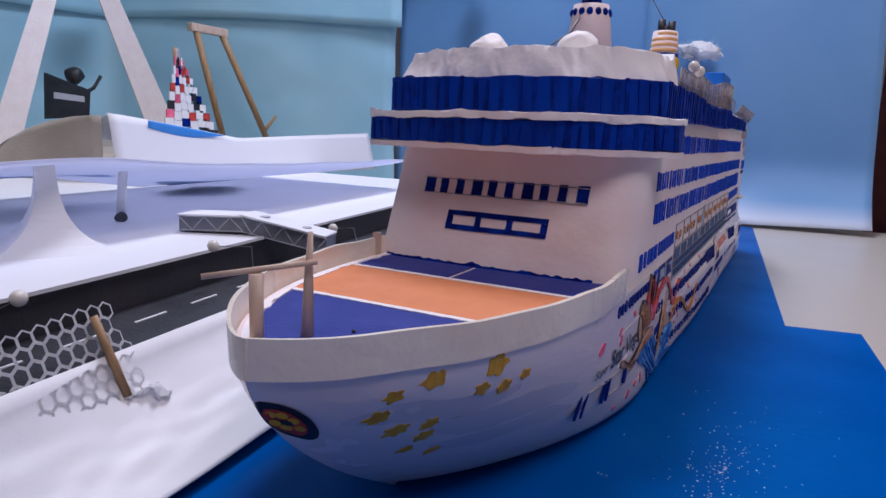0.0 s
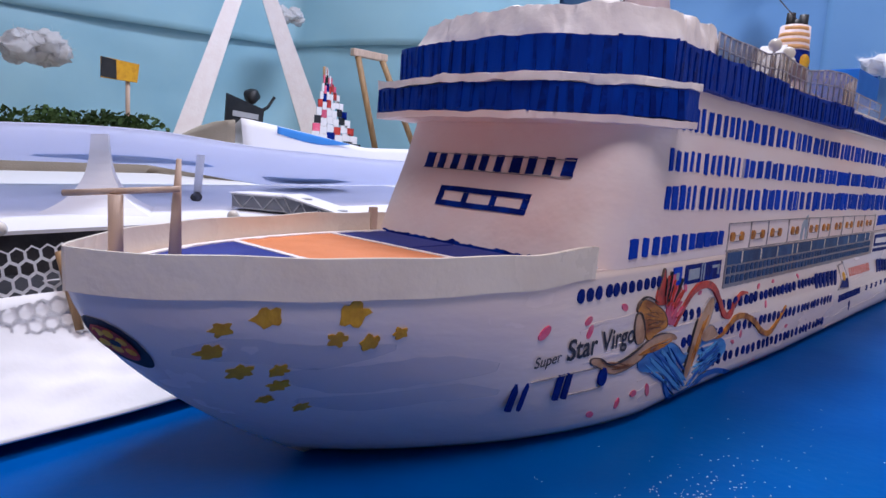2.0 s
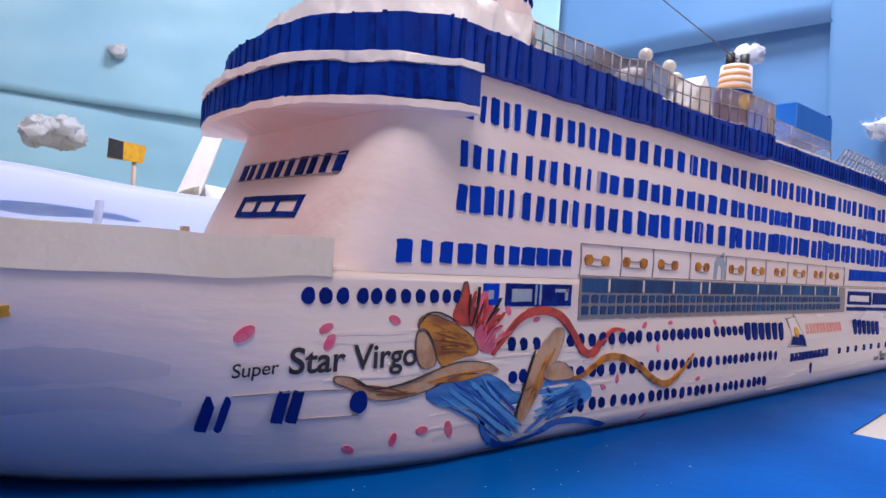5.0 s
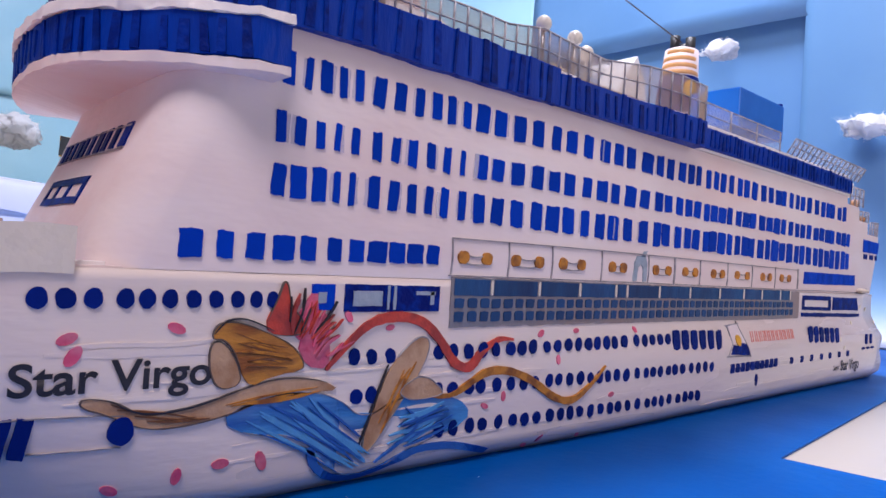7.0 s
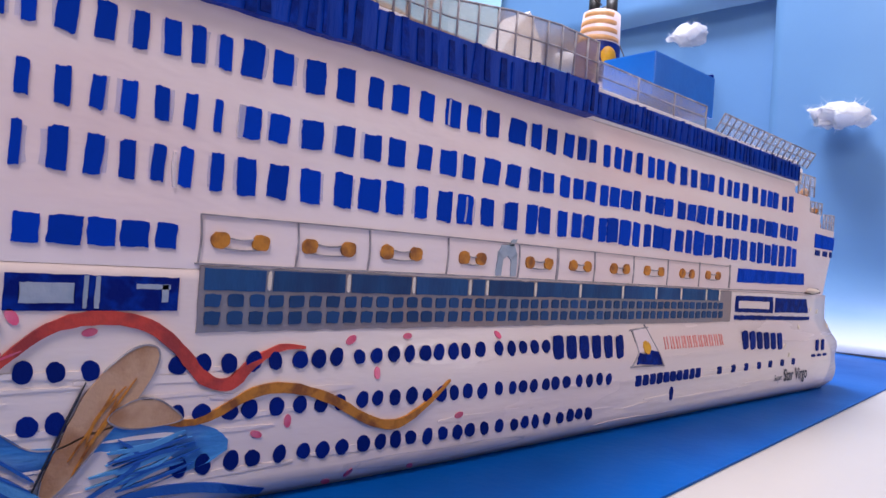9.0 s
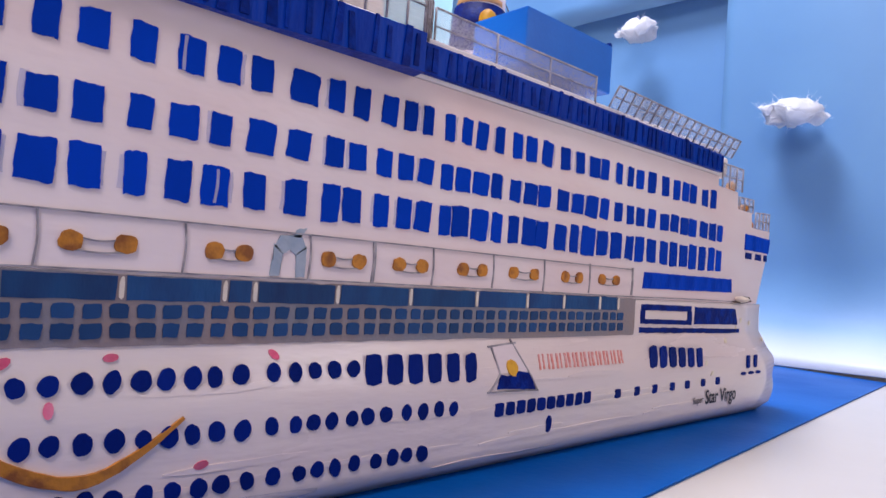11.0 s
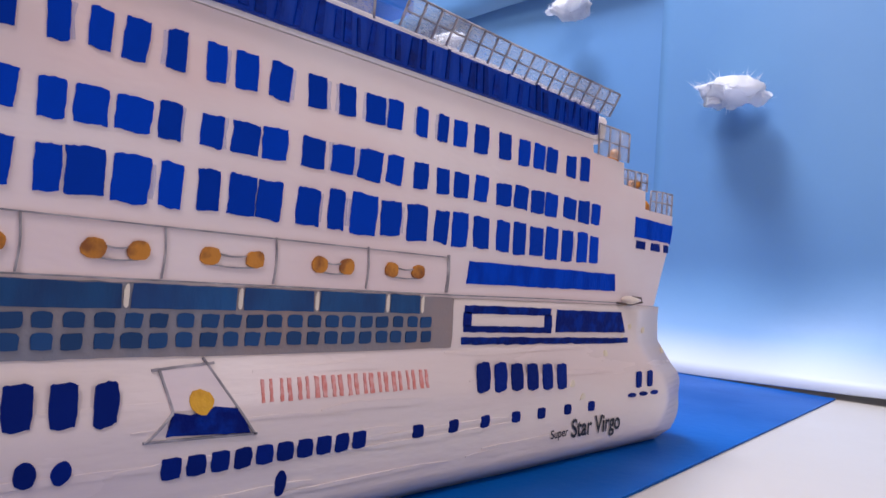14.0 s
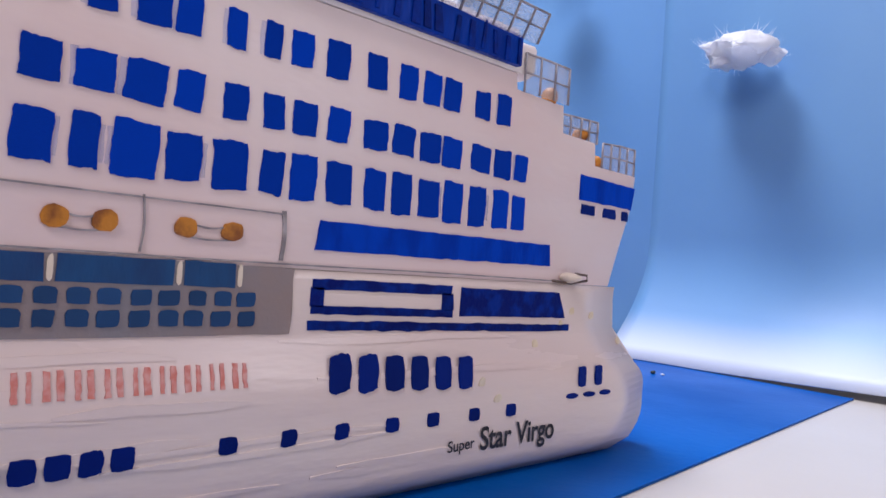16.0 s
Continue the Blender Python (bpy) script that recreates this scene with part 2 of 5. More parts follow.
def part(name, me, material, parent=None, label=""):
    """One mesh object, under a thing or a part. me: a mesh or a bmesh."""
    if isinstance(me, bmesh.types.BMesh):
        bm, me = me, bpy.data.meshes.new(name)
        bmesh.ops.recalc_face_normals(bm, faces=bm.faces)
        bm.to_mesh(me)
        bm.free()
    if not me.materials:
        me.materials.append(M[material])
    if name in ("deckhouse", "bridge_band", "bridge_ledge", "bridge_sill", "upper_band", "upper_cap", "deck_crust", "deck_strip", "bulwark"):
        for q in me.polygons:
            q.use_smooth = True
        me.set_sharp_from_angle(angle=radians(38))
    ob = new(name, me)
    ob.parent = parent
    return tagged(ob, label)


def thing(name, label, category, at=(0, 0, 0), group="", kind=""):
    ob = new(name)
    ob.empty_display_size = 0.01
    ob.location = at
    return tagged(ob, label, category, group, kind)


def solid(name, me, material, label, category, group="", kind=""):
    return tagged(part(name, me, material), label, category, group, kind)


def box(x0, x1, y0, y1, z0, z1, bevel=0.0, seg=2):
    bm = bmesh.new()
    bmesh.ops.create_cube(bm, size=1)
    for v in bm.verts:
        v.co = Vector(((x0 + x1) / 2 + v.co.x * (x1 - x0), (y0 + y1) / 2 + v.co.y * (y1 - y0), (z0 + z1) / 2 + v.co.z * (z1 - z0)))
    if bevel:
        bmesh.ops.bevel(bm, geom=bm.edges[:], offset=bevel, segments=seg, affect="EDGES", profile=0.6)
    return bm


def wobble(bm, amount, scale, seed=0.0):
    for v in bm.verts:
        v.co += noise.noise_vector(v.co * scale + Vector((seed, seed, seed))) * amount
    return bm


def grid_mesh(f, nu, nv, name="sheet", smooth=True, thick=0.0):
    """A sheet f(u, v) with u, v from 0 to 1; thick gives it a back, down its normal."""
    vs = [Vector(f(i / nu, j / nv)) for i in range(nu + 1) for j in range(nv + 1)]
    fs = [(i * (nv + 1) + j, (i + 1) * (nv + 1) + j, (i + 1) * (nv + 1) + j + 1, i * (nv + 1) + j + 1) for i in range(nu) for j in range(nv)]
    bm = bmesh.new()
    bv = [bm.verts.new(v) for v in vs]
    for q in fs:
        bm.faces.new([bv[k] for k in q]).smooth = smooth
    if thick:
        bm.normal_update()
        bmesh.ops.solidify(bm, geom=bm.faces[:], thickness=thick)
    return bm


def tube(points, radius, sides=8, taper=1.0):
    """A round rod through points."""
    bm, rings = bmesh.new(), []
    pts = [Vector(p) for p in points]
    for i, p in enumerate(pts):
        d = (pts[min(i + 1, len(pts) - 1)] - pts[max(i - 1, 0)]).normalized()
        a = d.orthogonal().normalized()
        b = d.cross(a)
        r = radius * (1 + (taper - 1) * i / max(len(pts) - 1, 1))
        rings.append([bm.verts.new(p + (a * math.cos(t) + b * math.sin(t)) * r) for t in [2 * math.pi * k / sides for k in range(sides)]])
    for r0, r1 in zip(rings, rings[1:]):
        for k in range(sides):
            bm.faces.new((r0[k], r0[(k + 1) % sides], r1[(k + 1) % sides], r1[k])).smooth = True
    bm.faces.new(rings[0][::-1])
    bm.faces.new(rings[-1])
    return bm


def ball(centre, r, sub=3, squash=1.0):
    bm = bmesh.new()
    bmesh.ops.create_icosphere(bm, subdivisions=sub, radius=r)
    for v in bm.verts:
        v.co = Vector((v.co.x, v.co.y, v.co.z * squash)) + Vector(centre)
    for q in bm.faces:
        q.smooth = True
    return bm


def prism(outline, axis, lo, hi, bevel=0.0):
    """An outline in the two other axes, drawn out along axis from lo to hi."""
    bm = bmesh.new()

    def at(p, w):
        return {"x": (w, p[0], p[1]), "y": (p[0], w, p[1]), "z": (p[0], p[1], w)}[axis]

    a = [bm.verts.new(at(p, lo)) for p in outline]
    b = [bm.verts.new(at(p, hi)) for p in outline]
    k = len(outline)
    bm.faces.new(a[::-1])
    bm.faces.new(b)
    for i in range(k):
        bm.faces.new((a[i], a[(i + 1) % k], b[(i + 1) % k], b[i]))
    bmesh.ops.recalc_face_normals(bm, faces=bm.faces)
    if bevel:
        bmesh.ops.bevel(bm, geom=bm.edges[:], offset=bevel, segments=2, affect="EDGES", profile=0.6)
    return bm


# ---------------------------------------------------------------- room and table
solid("floor", box(-2.4, 2.4, -2.4, 2.4, -0.80, -0.76), "floor", "plain tiled room floor under the table", "floor", kind="structure")
solid("wall_north", box(-2.5, 2.5, 2.4, 2.5, -0.8, 1.8), "wall", "plain painted room wall", "wall", kind="structure")
solid("wall_south", box(-2.5, 2.5, -2.5, -2.4, -0.8, 1.8), "wall", "plain painted room wall", "wall", kind="structure")
solid("wall_east", box(2.4, 2.5, -2.4, 2.4, -0.8, 1.8), "wall", "plain painted room wall", "wall", kind="structure")
solid("wall_west", box(-2.5, -2.4, -2.4, 2.4, -0.8, 1.8), "wall", "plain painted room wall", "wall", kind="structure")
solid("ceiling", box(-2.5, 2.5, -2.5, 2.5, 1.8, 1.9), "wall", "plain white ceiling", "ceiling", kind="structure")

table = thing("table", "cream laminated table carrying the whole model", "table", (-0.4, 0.1, -0.76))
top = part("tabletop", box(-1.9, 1.3, -1.2, 1.0, -0.034, -0.0014, 0.003), "table", table)
top.matrix_parent_inverse = table.matrix_basis.inverted()
for lx in (-1.8, 1.2):
    for ly in (-1.1, 0.9):
        leg = part("leg", box(lx - 0.03, lx + 0.03, ly - 0.03, ly + 0.03, -0.76, -0.034, 0.004), "palewood", table)
        leg.matrix_parent_inverse = table.matrix_basis.inverted()

# the blue sheet that stands for the sea, cut in a step
sea_outline = [(-0.40, 0.90), (0.006, 0.885), (0.074, 0.163), (0.131, 0.174), (0.172, -0.30), (0.30, -0.75), (-0.40, -0.75)]
sea = solid("sea_sheet", prism(sea_outline, "z", -0.0012, 0.0), "sea", "glossy bright blue plastic sheet laid flat as sea", "sheet", kind="structure")

# backdrop: two hanging sheets, the lower edge curling forward
def back_right(u, v):
    x = -0.235 + u * 0.43
    z = 0.62 * v
    curl = max(0.0, 1 - z / 0.13)
    y = 0.965 + 0.04 * x - 0.075 * curl ** 2 + 0.004 * math.sin(9 * u + 3 * v)
    return (x - 0.03 * u * v, y, 0.001 + 0.014 * max(u - 0.25, 0) * curl ** 2 + z)


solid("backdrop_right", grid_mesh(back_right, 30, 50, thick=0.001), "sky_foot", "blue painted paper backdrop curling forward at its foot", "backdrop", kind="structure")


def back_left(u, v):
    x = -0.845 + u * 0.63
    z = 0.75 * v
    return (x, 0.972 + 0.006 * math.sin(7 * u + 2 * v) + 0.02 * (1 - u), 0.0 + z)


solid("backdrop_left", grid_mesh(back_left, 30, 30, thick=0.001), "sky", "blue painted paper backdrop sheet", "backdrop", kind="structure")


def west_line(u):
    a, b, c = Vector((-0.845, 0.985, 0)), Vector((-1.60, 0.74, 0)), Vector((-1.78, -0.75, 0))
    return a.lerp(b, u / 0.36) if u < 0.36 else b.lerp(c, (u - 0.36) / 0.64)


def back_west(u, v):
    p = west_line(u)
    w = 0.022 * noise.noise(Vector((u * 5, v * 2, 1.3))) + 0.004 * noise.noise(Vector((u * 17, v * 9, 5)))
    return (p.x + w, p.y - w * 0.6, -0.02 + 0.52 * v)


def back_west_upper(u, v):
    p = west_line(u)
    w = 0.020 * noise.noise(Vector((u * 5, v * 1.5, 7.3))) + 0.004 * noise.noise(Vector((u * 13, v * 8, 9)))
    return (p.x + 0.020 + w, p.y - 0.012 - w * 0.6, 0.400 + 0.012 * math.sin(7 * u) + 0.03 * u + 0.62 * v)


def back_upper(u, v):
    x = -0.845 + 1.05 * u
    return (x, 0.953 + 0.01 * (1 - u) + 0.004 * math.sin(11 * u + 2 * v), 0.545 - 0.035 * u + 0.4 * v)


solid("backdrop_west", grid_mesh(back_west, 70, 30, thick=0.001), "sky_left", "wrinkled pale blue plastic sheet hung as sky", "backdrop", kind="structure")
solid("backdrop_west_upper", grid_mesh(back_west_upper, 70, 30, thick=0.001), "sky_left", "overlapping pale blue plastic sheet hung as sky", "backdrop", kind="structure")
solid("backdrop_upper", grid_mesh(back_upper, 40, 10, thick=0.001), "sky", "overlapping upper blue paper sheet", "backdrop", kind="structure")


def curtain(u, v):
    x = 0.19 + u * 0.8
    return (x, 1.02 + 0.02 * math.sin(u * 40), -0.6 + 1.6 * v)


solid("curtain", grid_mesh(curtain, 80, 10, thick=0.002), "curtain", "dark red cloth curtain hanging behind the table", "curtain")

# ---------------------------------------------------------------- the ship
XC, BEAM = -0.073, 0.073


def hull_tip(z):
    k = min(max(z, 0) / 0.080, 1)
    return -0.236 - 0.0885 * (1 - (1 - k) ** 1.6)


def hull_half(y, z):
    h = min(max(z, 0) / 0.07, 1)
    u = min(max((y - hull_tip(z)) / (0.165 + 0.015 * h), 0.0), 1.0)
    w = BEAM * (1 - (1 - u) ** (1.7 + 0.9 * h)) ** 0.8
    low = min(max((0.0592 - z) / 0.018, 0), 1)
    w += low * (0.0045 * min(max((y + 0.02) / 0.14, 0), 1) + 0.001 * min(max((y - 0.35) / 0.15, 0), 1))
    w -= 0.0065 * max(0, 1 - z / 0.0067)
    if y > 0.560:
        k = min((y - 0.560) / 0.022, 1)
        w -= 0.014 * (1 - math.sqrt(max(1 - k * k, 0)))
    return max(w, 0.0003)


def hull_x(y, z):
    """The starboard side of the ship, at a place along it and a height."""
    return XC + hull_half(y, z)


def stern_y(z):
    return 0.543 + 0.034 * math.exp(-((z - 0.026) / 0.022) ** 2) + 0.12 * max(z - 0.05, 0)


ship = thing("model_cruise_ship", "hand-built white model cruise ship with blue painted windows", "model ship")

# hull: cross ribs from bow to stern
HT = 0.080
zs = [HT * k / 24 for k in range(25)]
bm = bmesh.new()
rings = []
us = [(k / 30) ** 1.5 * 0.27 for k in range(31)] + [0.27 + 0.73 * k / 24 for k in range(1, 25)]
for u in us:
    ring = []
    for side in (1, -1):
        for z in (zs if side > 0 else zs[::-1]):
            y0, y1 = hull_tip(z), stern_y(z)
            y = y0 + (y1 - y0) * u
            ring.append(bm.verts.new((XC + side * hull_half(y, z), y, z)))
    rings.append(ring)
for r0, r1 in zip(rings, rings[1:]):
    k = len(r0)
    for i in range(k - 1):
        bm.faces.new((r0[i], r1[i], r1[i + 1], r0[i + 1])).smooth = True
    bm.faces.new((r0[k - 1], r1[k - 1], r1[0], r0[0]))
bm.faces.new(rings[-1])
bm.faces.new(rings[0][::-1])
wobble(bm, 0.0003, 40)
part("hull", bm, "hull", ship, "white hull painted with faint blue-grey clouds")

# bulwark strip round the bow
bm = bmesh.new()
rows_ = []
for side in (1, -1):
    for k in range(40):
        u = (k / 39) ** 1.6 if side > 0 else ((39 - k) / 39) ** 1.6
        y = -0.3248 + u * (-0.142 + 0.3248)
        if side < 0:
            y = -0.3248 + u * (-0.120 + 0.3248)
        col = []
        for z, o in ((0.0775, 0.0012), (0.0912, 0.0016), (0.0912, -0.0006), (0.0775, -0.0006)):
            w = hull_half(y, min(z, 0.085)) + o
            col.append(bm.verts.new((XC + side * max(w, 0.0004), y - 0.001, z + 0.0015 * noise.noise(Vector((y * 30, side, 2))))))
        rows_.append((side, col))
stb = [c for s, c in rows_ if s > 0][::-1]
prt = [c for s, c in rows_ if s < 0][::-1][1:]
chain = stb + prt
for c0, c1 in zip(chain, chain[1:]):
    for i in range(4):
        bm.faces.new((c0[i], c1[i], c1[(i + 1) % 4], c0[(i + 1) % 4]))
bm.faces.new(chain[0])
bm.faces.new(chain[-1][::-1])
part("bulwark", bm, "strip", ship, "cream plastic strip round the bow")

# foredeck, painted in fields
def deck_field(y0, y1, inset, x0=-1, x1=1, z=0.0812, n=24):
    out = []
    for k in range(n + 1):
        y = y0 + (y1 - y0) * k / n
        w = max(hull_half(y, 0.08) - inset, 0.0005)
        out.append((XC + w * 1 if x1 >= 1 else XC + x1 * BEAM, y))
    for k in range(n, -1, -1):
        y = y0 + (y1 - y0) * k / n
        w = max(hull_half(y, 0.08) - inset, 0.0005)
        out.append((XC - w if x0 <= -1 else XC + x0 * BEAM, y))
    return prism(out, "z", z - 0.0008, z)


part("deck_board", deck_field(-0.321, -0.13, 0.001, z=0.0808), "white", ship, "white foredeck board")
def deck_line(side, y0, y1, inset, wide, n=60):
    """A ragged white paint line along the deck's edge."""
    inner, outer = [], []
    for k in range(n + 1):
        y = y0 + (y1 - y0) * k / n
        w = max(hull_half(y, 0.08) - inset, 0.001)
        outer.append((XC + side * w, y))
        inner.append((XC + side * max(w - wide * (1 + 0.6 * noise.noise(Vector((y * 140, side, 3)))), 0.0004), y))
    return prism(outer + inner[::-1], "z", 0.0806, 0.0819)


for side in (1, -1):
    part("paint_line", deck_line(side, -0.314, -0.134, 0.0035, 0.0042), "foam", ship, "ragged white paint line")
for y in (-0.239, -0.1775):
    w = hull_half(y, 0.08) - 0.005
    pts = [(XC - w + 2 * w * k / 40, y - 0.0016 + 0.0007 * noise.noise(Vector((k * 0.7, y, 1)))) for k in range(41)]
    pts += [(XC + w - 2 * w * k / 40, y + 0.0016 + 0.0007 * noise.noise(Vector((k * 0.7, y, 9)))) for k in range(41)]
    part("paint_line", prism(pts, "z", 0.0806, 0.0818), "foam", ship, "ragged white paint line")
part("deck_field", deck_field(-0.311, -0.2405, 0.008, z=0.0814), "deck_blue", ship, "blue painted deck field")
part("deck_field", deck_field(-0.2375, -0.179, 0.006, z=0.0814), "orange", ship, "orange painted deck field")
part("deck_field", deck_field(-0.176, -0.1325, 0.006, x1=-0.14, z=0.0814), "deck_blue", ship, "blue painted deck field")
part("deck_field", deck_field(-0.176, -0.1325, 0.006, x0=-0.10, z=0.0814), "deck_blue", ship, "blue painted deck field")

# deckhouse: a profile drawn across, with the after corners rounded
PROFILE = [(-0.1405, 0.0802), (-0.1320, 0.101), (-0.1235, 0.120), (-0.1165, 0.140), (-0.113, 0.150), (-0.108, 0.1665), (0.467, 0.1665), (0.468, 0.160), (0.4985, 0.1595), (0.4995, 0.1475), (0.5235, 0.147), (0.5245, 0.1365),
           (0.564, 0.136), (0.561, 0.118), (0.553, 0.098), (0.5465, 0.0802)]
bm = bmesh.new()
slices = []
for k in range(33):
    t = -1 + 2 * k / 32
    t = math.copysign(1 - (1 - abs(t)) ** 1.6, t)
    x = XC + BEAM * t
    edge = max(abs(t) - 0.90, 0) / 0.10
    cut = 0.008 * (1 - math.sqrt(max(1 - edge ** 2, 0)))
    fore = 0.002 * (1 - abs(t) ** 2) - (0.016 if t > 0 else 0.002) * abs(t) ** 14
    col = []
    for y, z in PROFILE:
        yy = y - cut if y > 0.54 else y
        if y < -0.1:
            yy = y - fore
        col.append(bm.verts.new((x, yy, z)))
    slices.append(col)
for c0, c1 in zip(slices, slices[1:]):
    k = len(c0)
    for i in range(k):
        bm.faces.new((c0[i], c0[(i + 1) % k], c1[(i + 1) % k], c1[i]))
bm.faces.new(slices[0])
bm.faces.new(slices[-1][::-1])
part("deckhouse", bm, "white", ship, "white painted deckhouse with smudged pinkish paint")


def arc_slab(xl, xr, y_side, y_mid, y_back, z0, z1, lean=0.0, n=36, rough=0.0008, seed=0.0, square=2.6, y_left=None, torn=0.0):
    """A slab with a bowed front, straight sides and a straight back."""
    bm = bmesh.new()
    lo, hi = [], []
    xc, hw = (xl + xr) / 2, (xr - xl) / 2
    plan = []
    for k in range(n + 1):
        t = -1 + 2 * k / n
        w = 1 - (1 - abs(t)) ** 1.3
        y_end = y_side if t > 0 or y_left is None else y_left
        plan.append((xc + hw * math.copysign(w, t), y_mid + (y_end - y_mid) * w ** square))
    plan += [(xr, y_side + (y_back - y_side) * j / 30) for j in range(1, 31)] + [(xl, y_back + ((y_side if y_left is None else y_left) - y_back) * j / 30) for j in range(0, 30)]
    for i, (x, y) in enumerate(plan):
        j = rough * noise.noise(Vector((x * 60, y * 60, seed)))
        j2 = rough * noise.noise(Vector((x * 60, y * 60, seed + 7)))
        lo.append(bm.verts.new((x, y, z0 + j)))
        hi.append(bm.verts.new((xc + (x - xc) * (1 - lean), y + lean * 0.12 * (1 if y < 0 else -1), z1 + j2)))
    k = len(plan)
    for i in range(k):
        bm.faces.new((lo[i], lo[(i + 1) % k], hi[(i + 1) % k], hi[i]))
    bm.faces.new(lo[::-1])
    bm.faces.new(hi)
    if torn:
        bmesh.ops.triangulate(bm, faces=bm.faces[:])
        bmesh.ops.subdivide_edges(bm, edges=[e for e in bm.edges if e.calc_length() > 0.004], cuts=3, use_grid_fill=True)
        for v in bm.verts:
            v.co += noise.noise_vector(v.co * 90) * torn + noise.noise_vector(v.co * 260) * torn * 0.5
    return bm


bridge = part("bridge_band", arc_slab(-0.158, 0.0125, -0.098, -0.1475, -0.0865, 0.1485, 0.1615, seed=1, y_left=-0.134, torn=0.0005), "band", ship, "dark blue painted bridge window band")
part("bridge_ledge", arc_slab(-0.1592, 0.0135, -0.098, -0.149, -0.086, 0.1618, 0.1655, seed=3, rough=0.0016, y_left=-0.134, torn=0.0011), "foam", ship, "rough white foam ledge over the bridge")
part("bridge_sill", arc_slab(-0.1585, 0.0128, -0.098, -0.1478, -0.0866, 0.1450, 0.1482, seed=5, rough=0.0010, y_left=-0.134, torn=0.0006), "white", ship)
upper = part("upper_band", arc_slab(-0.149, 0.0040, -0.098, -0.1380, 0.060, 0.1658, 0.1840, seed=9, y_left=-0.126, torn=0.0005), "band", ship, "dark blue painted upper window band")
part("upper_cap", arc_slab(-0.147, 0.0000, -0.090, -0.1290, -0.044, 0.1842, 0.2010, lean=0.06, seed=12, rough=0.0022, y_left=-0.117, torn=0.0018), "foam", ship, "rough white foam cap with dents")
part("upper_band", prism([(0.0015, 0.0602), (0.0045, 0.0602), (0.0050, 0.12), (0.0085, 0.150), (0.0105, 0.191), (0.0015, 0.193)], "z", 0.1660, 0.1815), "band", ship, "dark blue painted side band")
part("upper_band", box(0.0005, 0.0035, 0.1935, 0.466, 0.1685, 0.1812, 0.0006), "band", ship, "dark blue painted side band")
part("upper_deck", box(-0.146, 0.0002, -0.085, 0.4665, 0.1668, 0.1812, 0.0015), "foam", ship, "rough white upper deck")



def band_strokes(path, z0, z1, step, parent, seed):
    """Dark upright brush strokes along a painted band; path: plan points, outside to the right of travel."""
    rr = random.Random(seed)
    run, nxt = 0.0, step * 0.5
    for (xa, ya), (xb, yb) in zip(path, path[1:]):
        seg = math.hypot(xb - xa, yb - ya)
        d = Vector(((xb - xa) / seg, (yb - ya) / seg, 0))
        out = Vector((d.y, -d.x, 0)) * 0.0007
        while nxt < run + seg:
            p = Vector((xa, ya, 0)) + d * (nxt - run)
            w, lean = rr.uniform(0.0006, 0.0021), rr.uniform(-0.0012, 0.0012)
            lo, hi = z0 + rr.uniform(-0.0006, 0.0010), z1 + rr.uniform(-0.0025, 0.0008)
            bm = bmesh.new()
            f = [bm.verts.new(p + d * o + out * k + Vector((0, 0, z))) for k in (1, -0.8) for o, z in ((-w, lo), (w, lo), (w * 0.7 + lean, hi), (-w * 0.8 + lean, hi))]
            bm.faces.new(f[:4])
            for i in range(4):
                bm.faces.new((f[i], f[4 + i], f[4 + (i + 1) % 4], f[(i + 1) % 4]))
            part("brush_stroke", bm, "band_dark", parent)
            nxt += step * rr.uniform(0.75, 1.6)
        run += seg


def front_path(xl, xr, y_side, y_mid, y_left, square=2.6, n=24):
    xc, hw, out = (xl + xr) / 2, (xr - xl) / 2, []
    for k in range(n + 1):
        t = -1 + 2 * k / n
        w = 1 - (1 - abs(t)) ** 1.3
        out.append((xc + hw * math.copysign(w, t), y_mid + ((y_side if t > 0 else y_left) - y_mid) * w ** square))
    return out


band_strokes(front_path(-0.158, 0.0125, -0.098, -0.1475, -0.134), 0.1488, 0.1612, 0.0062, bridge, 3)
band_strokes(front_path(-0.149, 0.0040, -0.098, -0.1380, -0.126) + [(0.0040, 0.058)], 0.1662, 0.1838, 0.0068, upper, 4)
band_strokes([(0.0045, 0.062), (0.0050, 0.12), (0.0085, 0.150), (0.0105, 0.190)], 0.1664, 0.1812, 0.0060, upper, 5)
band_strokes([(0.0035, 0.195), (0.0035, 0.464)], 0.1690, 0.1808, 0.0055, upper, 6)

# ---------------------------------------------------------------- paint on the ship's side
def decal(name, pts, material, parent, label="", lift=0.0005):
    """A thin coat of paint on the starboard side; pts: (along, up) in millimetres."""
    pts = [(y / 1000, z / 1000) for y, z in pts]
    bm = bmesh.new()
    front = [bm.verts.new((hull_x(y, min(z, 0.08)) + lift, y, z)) for y, z in pts]
    back = [bm.verts.new((hull_x(y, min(z, 0.08)) - 0.0004, y, z)) for y, z in pts]
    bm.faces.new(front)
    k = len(pts)
    for i in range(k):
        bm.faces.new((front[i], back[i], back[(i + 1) % k], front[(i + 1) % k]))
    bmesh.ops.triangulate(bm, faces=[q for q in bm.faces if len(q.verts) > 4])
    return part(name, bm, material, parent, label)


def ragged(pts, step=2.0, amount=0.25, seed=0.0):
    """The same outline with hand-painted, uneven edges."""
    out = []
    for (y0, z0), (y1, z1) in zip(pts, pts[1:] + pts[:1]):
        k = max(int(math.hypot(y1 - y0, z1 - z0) / step), 1)
        for i in range(k):
            y, z = y0 + (y1 - y0) * i / k, z0 + (z1 - z0) * i / k
            v = noise.noise_vector(Vector((y * 0.7, z * 0.7, seed)))
            out.append((y + v.x * amount, z + v.y * amount))
    return out


